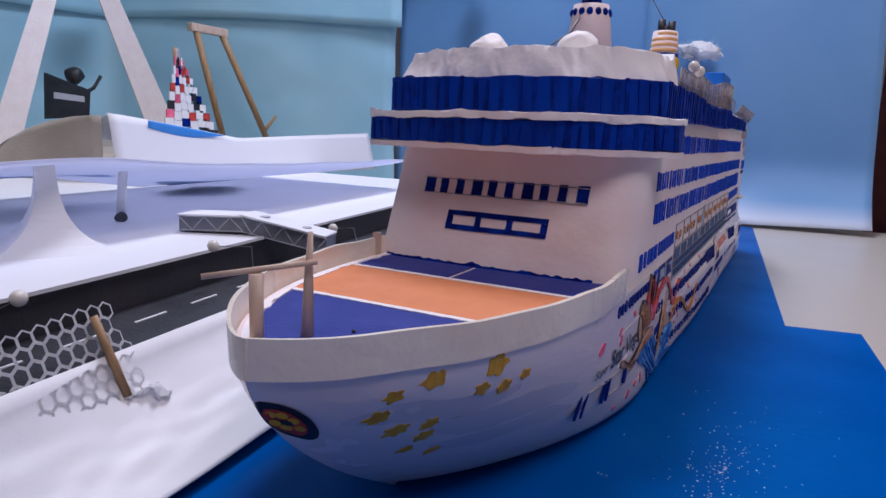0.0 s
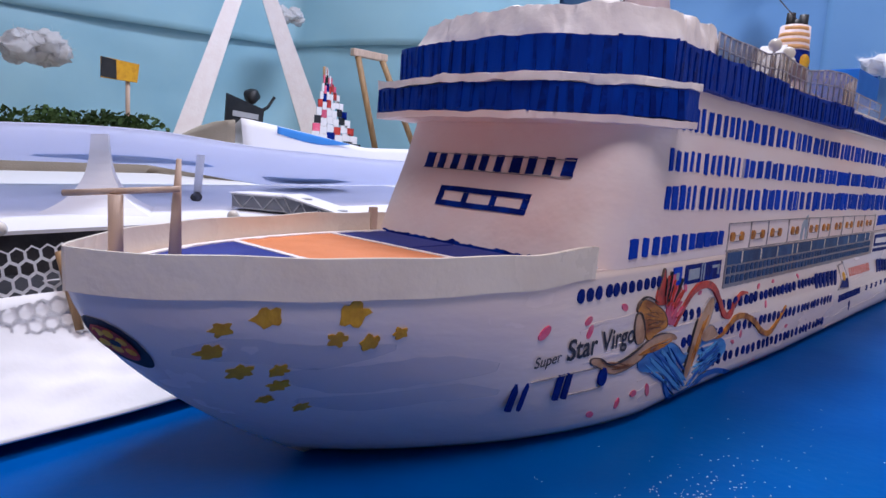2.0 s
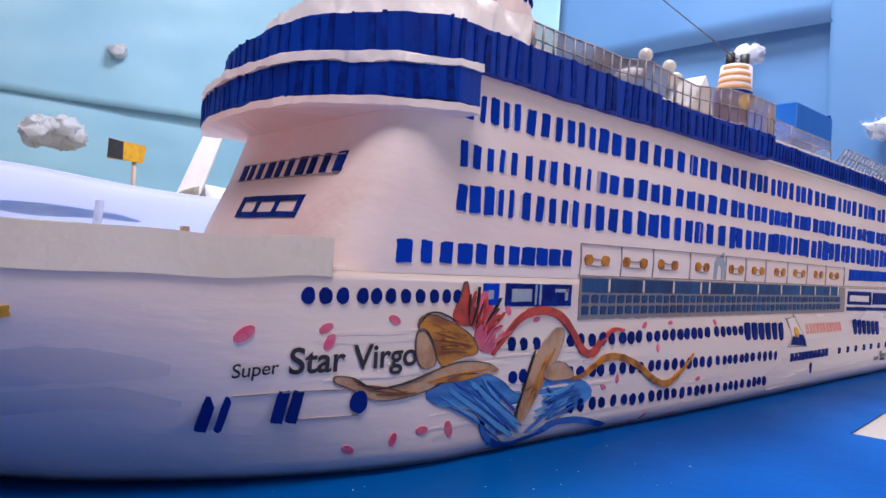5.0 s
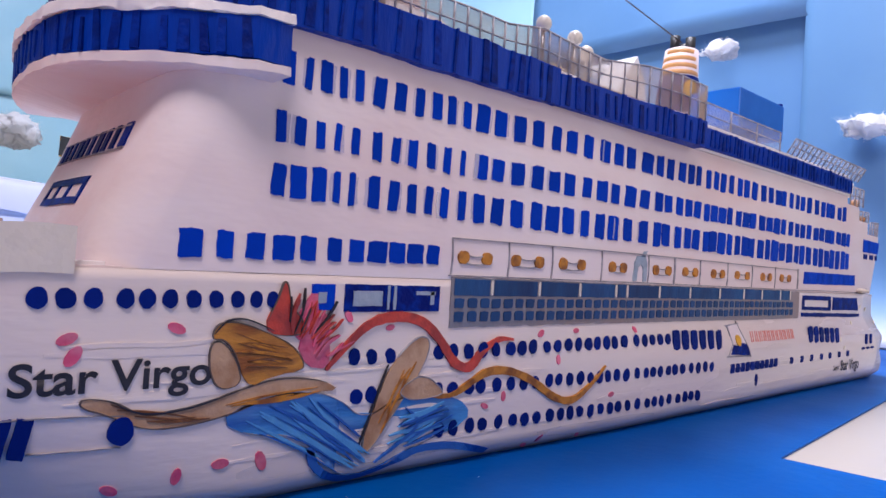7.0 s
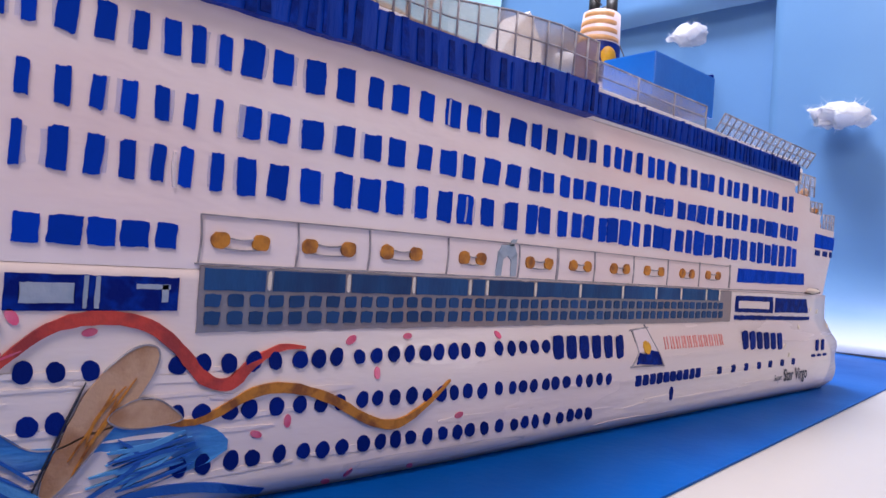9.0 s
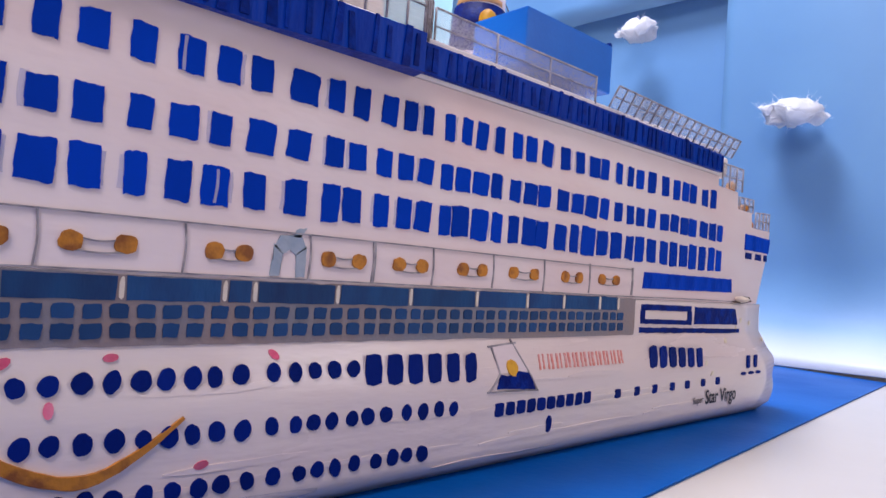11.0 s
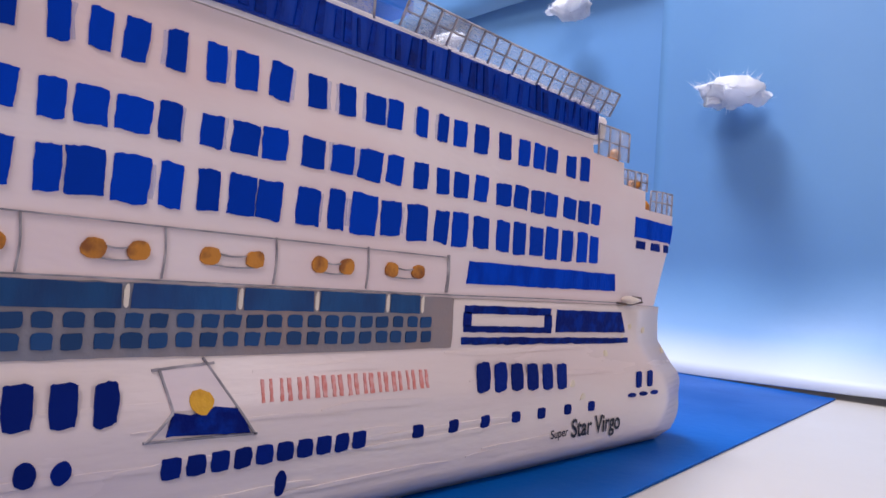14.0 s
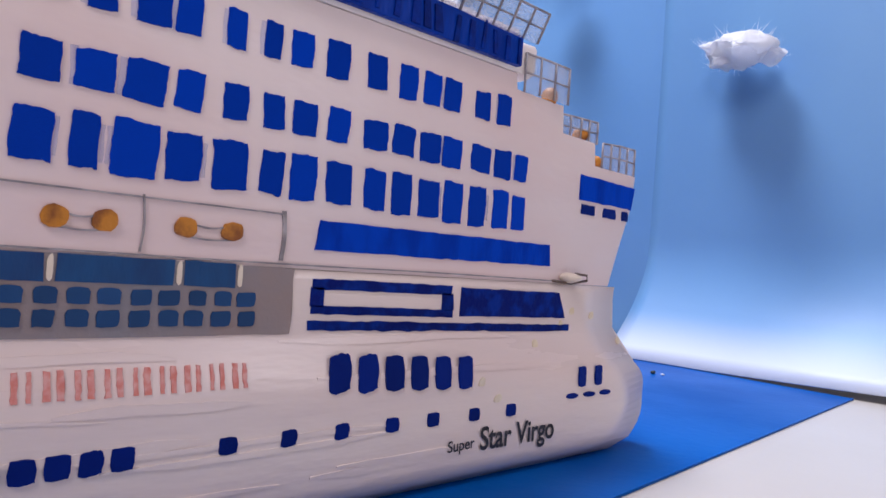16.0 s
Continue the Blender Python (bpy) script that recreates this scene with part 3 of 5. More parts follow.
def soft_blob(pts, rounds=2):
    """Corners cut, for brushed shapes."""
    for _ in range(rounds):
        pts = [q for a, b in zip(pts, pts[1:] + pts[:1]) for q in ((a[0] * 0.75 + b[0] * 0.25, a[1] * 0.75 + b[1] * 0.25), (a[0] * 0.25 + b[0] * 0.75, a[1] * 0.25 + b[1] * 0.75))]
    return pts


def stroke(name, pts, width, material, parent, label="", lift=0.0007, taper=False):
    """A brush stroke along pts."""
    fine = []
    for i in range(len(pts) - 1):
        p0, p1, p2, p3 = pts[max(i - 1, 0)], pts[i], pts[i + 1], pts[min(i + 2, len(pts) - 1)]
        for k in range(5):
            t = k / 5
            fine.append(tuple(0.5 * (2 * b + (c - a) * t + (2 * a - 5 * b + 4 * c - d) * t * t + (3 * b - a - 3 * c + d) * t ** 3) for a, b, c, d in zip(p0, p1, p2, p3)))
    fine.append(pts[-1])
    bm, cols = bmesh.new(), []
    for i, (y, z) in enumerate(fine):
        a, b = fine[max(i - 1, 0)], fine[min(i + 1, len(fine) - 1)]
        d = Vector((b[0] - a[0], b[1] - a[1])).normalized()
        w = width / 2 * (1 + 0.25 * noise.noise(Vector((y * 0.3, z * 0.3, 4))))
        if taper:
            w *= min(1, 0.25 + 3.0 * min(i, len(fine) - 1 - i) / len(fine))
        col = []
        for s_, o in ((1, lift), (-1, lift), (-1, -0.0004), (1, -0.0004)):
            yy, zz = (y - d.y * w * s_) / 1000, (z + d.x * w * s_) / 1000
            col.append(bm.verts.new((hull_x(yy, min(zz, 0.08)) + o, yy, zz)))
        cols.append(col)
    for c0, c1 in zip(cols, cols[1:]):
        for i in range(4):
            bm.faces.new((c0[i], c1[i], c1[(i + 1) % 4], c0[(i + 1) % 4]))
    bm.faces.new(cols[0])
    bm.faces.new(cols[-1][::-1])
    return part(name, bm, material, parent, label)


def pane_mesh(seed, material, rounding=0.12, wave=0.05, n=7):
    """A unit pane, 1 long and 1 high, with uneven painted edges, facing +x."""
    out = []
    corner = [(-0.5, -0.5), (0.5, -0.5), (0.5, 0.5), (-0.5, 0.5)]
    for (a, b), (c, d) in zip(corner, corner[1:] + corner[:1]):
        for i in range(n):
            y, z = a + (c - a) * i / n, b + (d - b) * i / n
            r = max(abs(y), abs(z)) / max(math.hypot(y, z), 1e-6)
            k = 1 - rounding * (1 - r) / 0.293
            v = noise.noise_vector(Vector((y * 2.3, z * 2.3, seed * 3.7))) + 0.6 * noise.noise_vector(Vector((y * 11, z * 11, seed * 1.3)))
            out.append((y * k + v.x * wave, z * k + v.y * wave))
    k = len(out)
    verts = [(0.0006, y, z) for y, z in out] + [(-0.0003, y, z) for y, z in out]
    faces = [tuple(range(k))] + [(i, k + i, k + (i + 1) % k, (i + 1) % k) for i in range(k)]
    me = mesh_of("pane", verts, faces)
    me.materials.append(M[material])
    return me


PANES = {m_: [pane_mesh(i + 10 * j, m_, 0.03, 0.055, 10) for i in range(9)] for j, m_ in enumerate(("blue", "navy"))}
SQUARES = [pane_mesh(90 + i, "navy", 0.10, 0.06) for i in range(3)]
DOTS = [pane_mesh(40 + i, "navy", 0.30, 0.05) for i in range(4)]
TEALS = [pane_mesh(60 + i, "teal", 0.10, 0.08, 4) for i in range(3)]
rnd = random.Random(5)


def pane(name, meshes, y, z, wy, wz, tilt=0.0):
    """One painted pane at (y, z) millimetres along and up, of that size."""
    ob = part(name, rnd.choice(meshes), None, ship)
    lo, hi = [hull_x(y / 1000, min((z + e * wz / 2) / 1000, 0.08)) for e in (-1, 1)]
    follow = Matrix.Identity(4)
    follow[0][2] = (hi - lo) * 1000 / wz
    middle = max((lo + hi) / 2, hull_x(y / 1000, min(z / 1000, 0.08))) + (0.0005 if abs(hi - lo) > 0.0003 else 0.0)
    ob.matrix_basis = Matrix.Translation((middle, y / 1000, z / 1000)) @ follow @ pose(0, 0, 0, tilt) @ Matrix.Diagonal((1, wy / 1000, wz / 1000, 1))
    return ob


# three rows of cabin windows: where each begins and how wide it is
ROW_A = [-82.5, 4.1, -73.8, 2.3, -67.6, 4.2, -59.7, 2.7, -52.8, 3.1, -44.3, 4.8, -34.3, 4.8, -24, 3.8, -15.1, 4.6, -6.6, 3.8, 2.4, 3.7, 10.2, 7, 21.5, 7, 34.1, 7.4, 47, 7.4, 61.4, 5.9, 72.3, 8, 86.7, 6.7, 100.7, 7.8,
         113.5, 7.2, 125, 7.6, 140.2, 10.6, 156.8, 5.4, 168.1, 5.6, 181.4, 6, 192.5, 5.3, 202.6, 4, 214.9, 4.3, 225.2, 4.5, 234.1, 5.5, 246.1, 4.8, 258.4, 5.2, 267.9, 6.6, 280.2, 6.4, 293.2, 6.8, 306.1, 6.5,
         318.2, 8.5, 328.7, 6.4, 343.4, 5.1, 355.2, 5, 364.3, 7, 377.1, 7.9, 393.2, 7.4, 407.1, 7.2, 418.3, 7.5, 428.2, 7.8, 444.7, 7, 456.9, 7]
ROW_B = [-83.7, 3.2, -76.4, 3.6, -68, 3, -60.2, 1.9, -52.9, 2.8, -43.4, 3.5, -34.2, 3.1, -26, 3.8, -16.3, 3.7, -7.3, 3.2, 2.3, 2, 10.7, 7.3, 21.6, 6.9, 34.1, 8.1, 48.2, 7.8, 61, 7.2, 72.6, 7.6, 87.6, 6.4, 99.6, 8.4,
         112.6, 6.5, 125.4, 9.5, 140.1, 8.9, 157.1, 6.6, 167.5, 6.5, 180.6, 5.9, 191.2, 6.6, 201.7, 6.9, 214.4, 5.5, 223.2, 7.3, 233.6, 8.8, 245.7, 5.3, 258.4, 5.7, 268.5, 8.1, 279.1, 7.9, 292.6, 8.5, 304.6, 9.4,
         316.6, 10.5, 330, 7.3, 343.9, 6.8, 356.5, 6.3, 366.5, 8, 379.3, 7.4, 393.4, 9.5, 406.1, 8.8, 418.3, 9.2, 429.3, 9, 444.5, 9.5, 457.3, 8.6, 469.3, 6.9]
ROW_C = [-84, 4.5, -77.1, 5.8, -68.4, 5.1, -59.7, 2.4, -52.9, 2, -44.2, 4.8, -34.5, 4.2, -25.3, 4.1, -15.9, 3.3, -7.6, 3.5, 2.4, 3.6, 11.4, 6.2, 22.6, 6.6, 35.2, 7.3, 49.3, 6.9, 60.1, 9, 73, 7.9, 87.6, 6, 99.9, 7.1,
         111.2, 8.5, 125.6, 7.2, 140.6, 8.5, 157.1, 6.2, 166.2, 6.8, 180.6, 5.9, 192, 6.1, 201.5, 7.4, 215.1, 5.1, 222.4, 8.6, 234.2, 9.2, 247.5, 5.3, 258.9, 5.6, 268.9, 8.1, 278.8, 7.5, 292.2, 8.4, 305.1, 6,
         314.8, 11.5, 328.8, 9.2, 342.1, 9.8, 357.1, 6.7, 367.1, 8.5, 380.3, 8.9, 395.4, 7.9, 407, 8.2, 419.2, 9.2, 431.4, 9, 444.7, 8.2, 458.1, 7.9, 469.4, 6.9]
for row, (za, ha, zb, hb) in ((ROW_A, (151.6, 11.2, 149.8, 11.4)), (ROW_B, (130.8, 10.2, 128.4, 10.8)), (ROW_C, (112.6, 11.4, 109.6, 14.0))):
    for y0, w in zip(row[::2], row[1::2]):
        y0, w = (y0 - 1.6, w + 1.3) if 150 < y0 < 290 else (y0, w + 0.7) if y0 > 290 else (y0 - 0.4, w + 0.5)
        k = (y0 + 84) / 420
        pane("cabin_window", PANES["blue"], y0 + w / 2, za + (zb - za) * k + rnd.uniform(-0.3, 0.3), w, (ha + (hb - ha) * k) * rnd.uniform(0.94, 1.08), rnd.uniform(-3, 3))
        if rnd.random() < 0.45:
            zc = za + (zb - za) * k
            e = y0 - 0.3 if rnd.random() < 0.6 else y0 + w + 0.3
            stroke("brush_edge", [(e, zc + 5.0), (e + rnd.uniform(-0.4, 0.4), zc), (e + rnd.uniform(-0.4, 0.4), zc - 5.0)], rnd.uniform(1.2, 2.6), "edge", ship, lift=0.00035)

# large windows, oval ports and square openings forward
ROW_D = [-114.3, 7.4, -102.0, 5.4, -92.1, 6.7, -82.4, 8.3, -71.7, 6.1, -60.5, 5.6, -51.3, 6.5, -43.0, 9.2, -32.6, 7.5, -23.6, 8.0, -13.4, 6.2]
for y0, w in zip(ROW_D[::2], ROW_D[1::2]):
    pane("lounge_window", PANES["blue"], y0 + w / 2, 89.0 + 0.012 * (y0 + 114), w, 9.2 - 0.012 * (y0 + 114), rnd.uniform(-2, 2))
for i, y in enumerate((-151.5, -144.5, -137.3, -128.6, -122.4, -115.6, -108.3, -101, -93.7, -87, -81)):
    pane("port", DOTS, y, 71.2, 5.4 - 0.12 * i, 6.2 - 0.06 * i)
decal("deck_opening", ragged([(-66, 67.5), (-56.5, 67.5), (-56.5, 77), (-66, 77)]), "blue", ship)
decal("deck_opening", ragged([(-52, 66.8), (-5.4, 66.8), (-5.4, 77.2), (-52, 77.2)]), "navy", ship)
for y0, y1, z0, z1 in ((-48.5, -35, 69, 74.8), (-32.5, -31.4, 67.5, 77), (-29.5, -28.2, 67.5, 77), (-18, -8, 73.5, 75), (-10.5, -8.6, 69.5, 75), (-63.5, -60, 70, 74)):
    decal("deck_opening_light", ragged([(y0, z0), (y1, z0), (y1, z1), (y0, z1)], 1.0, 0.3), "palegrey", ship, lift=0.0008)

# rows of round ports along the hull
DOT_A = [-46, -38, -29, -13.1, -3.8, 3.9, 12.7, 21.4, 29.4, 39.0, 46.6, 54.1, 64.2, 72.1, 80.5, 88.4, 96.6, 104.0, 112.1, 119.2, 128.3, 140.1, 148.5, 156.5, 164.8, 173.3]
DOT_B = [-44, -37, -3.2, 4.7, 14.1, 21.0, 30.9, 39.9, 48.6, 56.4, 66.4, 73.4, 81.7, 90.1, 98.1, 105.6, 112.7, 120.6, 129.4, 140.0, 149.2, 156.5, 164.1, 173.1, 180.3, 189.1, 199.5, 208.3, 217.2, 225.5]
DOT_C = [-1.5, 6.3, 15.8, 23.3, 33.3, 42.7, 50.5, 58.7, 68.2, 76.1, 83.4, 90.9, 99.6, 107.9, 116.1, 123.4, 132.3, 141.9, 152.0, 159.4, 167.0, 175.6, 185.7, 193.9, 201.0, 209.2]
for row, za, zb, size in ((DOT_A, 49.4, 49.9, 5.8), (DOT_B, 34.4, 30.6, 5.8), (DOT_C, 17.5, 13.3, 5.8)):
    for y in row:
        k = (y + 45) / 270
        pane("port", DOTS, y, za + (zb - za) * k + rnd.uniform(-0.3, 0.3), size * rnd.uniform(0.8, 1.05), size * rnd.uniform(0.95, 1.2), rnd.uniform(-15, 15))
for i in range(6):
    pane("tall_port", SQUARES, 182.6 + 10.58 * i, 48.8 - 0.3 * i, 7.4 - 0.2 * i, 11.6)
for i in range(6):
    pane("tall_port", SQUARES, 388.7 + 11.27 * i, 46.6 - 0.5 * i, 8.4 - 0.3 * i, 12.0)
for i in range(10):
    pane("square_port", SQUARES, 254.6 + 7.58 * i, 27.2 + 0.05 * i, 5.8, 6.2)
for y in (351.6, 371.2, 390.5, 411.2, 429.9, 450.8, 471.5):
    pane("square_port", SQUARES, y, 27.6, 5.4, 5.0)
for i in range(2):
    pane("tall_port", SQUARES, 517.4 + 12.3 * i, 38.7, 4.8, 9.0)
for i in range(3):
    pane("deck_slot", DOTS, 511.4 + 12.5 * i, 30.3, 8.5, 2.4)
pane("waste_port", DOTS, 291.4, 17.0, 4.0, 8.5, -10)
pane("dark_slot", PANES["navy"], -182, 31.3, 4.2, 11.5, -12)
pane("dark_slot", PANES["navy"], -176.6, 31.0, 2.6, 11.5, -12)
pane("dark_slot", PANES["navy"], -158.0, 32.2, 4.2, 11.5, -10)
pane("dark_slot", PANES["navy"], -152.8, 31.9, 4.2, 11.5, -10)
pane("dark_slot", DOTS, -127.5, 31.5, 7.5, 8.5)
stroke("slot_line", [(-175, 37.0), (-150, 37.4), (-127, 36.2)], 0.35, "pencil", ship)
stroke("slot_line", [(-151, 27.0), (-127, 26.6)], 0.35, "pencil", ship)

# ridges of thick brushed paint
for i in range(36):
    y, z, w = rnd.uniform(-150, 430), rnd.uniform(4, 58), rnd.uniform(30, 110)
    stroke("paint_ridge", [(y, z), (y + w * 0.3, z + rnd.uniform(-0.6, 0.6)), (y + w * 0.7, z + rnd.uniform(-0.8, 0.8)), (y + w, z + rnd.uniform(-1, 1))], rnd.uniform(1.0, 3.2), "hull", ship, lift=0.00018 + 0.000006 * i, taper=True)

for y, z, w in ((452, 38, 4), (461, 31, 5), (486, 52, 4), (512, 66, 4), (505, 60, 3), (527, 64, 4), (548, 52, 4)):
    decal("glue_stain", ragged(soft_blob([(y, z), (y + w, z + 0.5), (y + w * 0.8, z + 4), (y + 0.5, z + 3)]), 1, 0.4, y), "stain", ship, lift=0.0004)

# blue bars aft
decal("window_bar", ragged([(378, 86.6), (496, 87.6), (495, 96.8), (379, 96.4)], 3, 0.5), "blue", ship, "bright blue painted window bar")
for q in ([(378, 65.8), (440, 64.8), (440, 67.6), (378, 68.6)], [(378, 73.8), (439, 73.4), (439, 77.0), (378, 77.4)], [(377.6, 68.3), (382.5, 68.2), (382.5, 74.4), (377.6, 74.6)], [(434.5, 67.4), (440.5, 67.4), (440, 74.0), (434.5, 74.0)]):
    decal("window_bar", ragged(q, 3, 0.4), "navy", ship)
decal("window_bar", ragged([(444, 65.4), (509, 64.6), (504, 76.0), (444, 76.4)], 3, 0.5), "navy", ship, "navy painted window bar")
decal("window_bar", ragged([(377, 60.4), (512, 58.8), (512, 61.6), (377, 63.6)], 3, 0.6), "navy", ship, "navy painted thin bar")
for q in ([(514, 119.5), (556, 119.0), (558, 130.0), (514, 131.0)],):
    decal("stern_window", ragged(q, 3, 0.5), "blue", ship)
for y in (521, 538, 551):
    pane("stern_window", PANES["navy"], y, 115.2, 10 if y < 540 else 5, 4.6)

# the promenade: teal glazing over a grey wash with small panes
decal("promenade_wash", ragged([(1, 59.8), (371, 59.3), (371, 80.3), (300, 80.6), (150, 81.0), (1, 81.4)], 4, 0.6), "grey", ship, "smudged grey painted promenade wall")
posts = [1, 25.4, 57.8, 89.4, 121.3, 132, 165.2, 200.7, 239.3, 274.2, 303, 335, 353]
for a, b in zip(posts, posts[1:]):
    decal("promenade_glass", ragged([(a + 1.4, 73.6), (b - 1.4, 73.4), (b - 1.4, 80.6), (a + 1.4, 80.8)], 3, 0.4), "teal", ship, lift=0.0008)
    pane("promenade_post", [pane_mesh(80, "strip", 0.2, 0.1, 4)], b, 77.0, 1.5, 6.8).location.x += 0.0003
for i in range(48):
    y = 6 + 7.6 * i
    for z, h in ((70.2, 4.4), (64.4, 4.6)):
        if y < 362:
            pane("promenade_pane", TEALS, y + rnd.uniform(-0.4, 0.4), z - 0.004 * i, 5.4 + rnd.uniform(-0.6, 0.6), h).location.x += 0.0004

# lifeboats in pencilled bays
stroke("bay_line", [(0, 98.0), (90, 98.4), (180, 98.2), (270, 97.6), (366, 97.0)], 0.45, "pencil", ship)
stroke("bay_line", [(-1, 82.0), (120, 82.2), (260, 81.8), (366, 81.4), (430, 81.6), (505, 81.2)], 0.5, "pencil", ship)
for y in (0, 35, 66, 106.8, 152, 180.6, 211.5, 248.6, 285.4, 324, 366):
    stroke("bay_line", [(y, 98.0), (y + 0.6, 90), (y, 82.4)], 0.45 if y not in (180.6, 366) else 1.2, "pencil", ship)
for i, (y, s_) in enumerate(((14.0, 7.2), (48.4, 8.2), (82.2, 7.4), (121.9, 5.1), (167.0, 6.9), (199.7, 6.1), (235.6, 6.0), (270.6, 7.6), (308.9, 5.8), (342.7, 6.8))):
    for e in (-1, 1):
        decal("lifeboat_end", ragged(soft_blob([(y + e * s_ - 3.6, 87.6), (y + e * s_ + 3.0, 87.0), (y + e * s_ + 3.4, 92.6), (y + e * s_ - 2.6, 93.0)]), 1.4, 0.5, i), "gold", ship, lift=0.0008)
    stroke("lifeboat_line", [(y - s_, 91.6), (y, 90.4), (y + s_, 91.4)], 0.5, "pencil", ship)
    stroke("lifeboat_line", [(y - s_, 87.6), (y, 87.0), (y + s_, 87.4)], 0.5, "pencil", ship)
for q in ([(137, 82.8), (140.4, 82.8), (141.4, 91), (138, 94)], [(147, 82.8), (150.6, 82.8), (150.6, 94), (146.6, 91)], [(138, 93.2), (141.4, 90.6), (144, 92.4), (146.6, 90.6), (150.6, 93.2), (148, 98), (140, 97)], [(145, 97), (148, 97), (150.4, 100.6), (146, 99.6)]):
    decal("arch_mark", ragged(q, 1.5, 0.4), "palegrey", ship, "pale blue-grey painted arch")
tube_hook = tube([(0.0008, 0.498, 0.0812), (0.003, 0.508, 0.0806), (0.006, 0.516, 0.0822), (0.003, 0.520, 0.0846), (0.0008, 0.514, 0.0850)], 0.0006, 6)
part("wire_hook", tube_hook, "wire", ship)
part("hook_bead", wobble(ball((0.0028, 0.508, 0.0832), 0.0052, 3, 0.42), 0.0006, 200), "strip", ship, "flat cream glue bead")

# painted emblem, red lettering strokes, petals, stars
decal("emblem_field", [(249.9, 56.0), (264.9, 57.2), (274.4, 43.7), (253.4, 43.7)], "white", ship)
decal("emblem_sea", ragged([(252.3, 36.8), (278.9, 35.2), (274.9, 43.0), (266.9, 44.2), (261.4, 41.8), (254.1, 43.4)], 2, 0.4), "navy", ship, lift=0.0007)
decal("emblem_sun", ragged(soft_blob([(257.5, 45.7), (261.4, 50.8), (267.3, 46.7), (263.4, 40.8)]), 1.0, 0.6), "yellow", ship, lift=0.0010)
for q in ([(247.9, 55.6), (256.9, 56.4), (266.9, 57.1)], [(263.4, 58.7), (271.9, 46.7), (280.9, 34.2)], [(249.9, 56.2), (253.3, 45.8), (253.9, 43.2)], [(245.9, 35.6), (263.9, 35.2), (281.4, 34.6)], [(253.9, 43.2), (250.4, 39.2), (246.9, 35.6)]):
    stroke("emblem_line", q, 0.7, "pencil", ship)
for i in range(11):
    y = 283.0 + 6.95 * i
    for e in (0.4, 3.4):
        w = rnd.uniform(0.5, 0.9)
        decal("red_bar", ragged([(y + e - w, 44.0), (y + e + w, 44.0), (y + e + w * 0.6, 51.2), (y + e - w * 1.2, 51.2)], 1.0, 0.35, y + e), "redink", ship)
PETALS = [(-113, 62, 3), (-141.6, 54.6, 3.4), (-143.4, 59.6, 3), (-81.7, 15.9, 3.6), (-96, 17, 3), (-109.9, 14.9, 2.8), (-173.6, 58.4, 4), (-128.7, 12.9, 2.8), (-49.6, 65.1, 2.6), (140.6, 55.8, 2.4), (72.5, 42.8, 2.4), (35.5, 27.9, 2.4),
          (63.4, 4.8, 2.2), (116.3, 22.2, 2.4), (55.5, 1.9, 2.2), (60.7, 55.7, 2.6), (94.7, 2.4, 2.0), (88, 56.5, 2.2), (24, 24.5, 2.2), (-30, 60.5, 2.2)]
for i, (y, z, s_) in enumerate(PETALS):
    a = rnd.uniform(0, 3.14)
    decal("petal", [(y + s_ * math.cos(t) * math.cos(a) - s_ * 0.55 * math.sin(t) * math.sin(a), max(z + s_ * math.cos(t) * math.sin(a) + s_ * 0.55 * math.sin(t) * math.cos(a), 0.4)) for t in [k * 0.628 for k in range(10)]], "pink", ship)
STARS = [(-291, 67.6, 3.2), (-280.3, 72.0, 4.6), (-256.7, 72.6, 5.2), (-259.7, 63.9, 3.4), (-249.3, 62.3, 3.6), (-240.1, 65.1, 2.8), (-291.6, 58.9, 3.8), (-281.8, 51, 3.8), (-272.1, 51.8, 3.0), (-269.6, 45.1, 3.2), (-270.4, 38.2, 2.4), (-258.8, 34.3, 2.6)]
for i, (y, z, s_) in enumerate(STARS):
    pts = []
    points, turn = rnd.choice((5, 5, 6)), rnd.uniform(0, 6)
    for k in range(points * 4):
        r = s_ * (0.98, 0.86, 0.66, 0.82)[k % 4] * rnd.uniform(0.82, 1.14)
        a = turn + k * math.pi / (points * 2)
        pts.append((y + r * math.cos(a), z + r * 0.95 * math.sin(a)))
    decal("star", pts, "yellow", ship, lift=0.0004)

# thin blue-grey cloud washes over the bow, and white smears over some windows
for pts, w in (([(-300, 58), (-285, 60), (-262, 57), (-240, 60)], 9), ([(-270, 50), (-250, 47), (-225, 49), (-195, 47)], 12), ([(-262, 38), (-240, 36), (-215, 38), (-190, 35)], 8), ([(-90, 12), (-50, 13), (0, 9)], 8), ([(60, 8), (110, 6), (160, 7)], 6)):
    stroke("cloud_wash", pts, w, "wash", ship, lift=0.0003, taper=True)
for i in range(4):
    y = rnd.uniform(-84, 470)
    z = rnd.choice((151, 130, 111))
    stroke("paint_smear", [(y, z + 5.5), (y + rnd.uniform(-0.8, 0.8), z), (y + rnd.uniform(-0.8, 0.8), z - 5.5)], rnd.uniform(0.8, 2.0), "smear", ship, lift=0.0008)

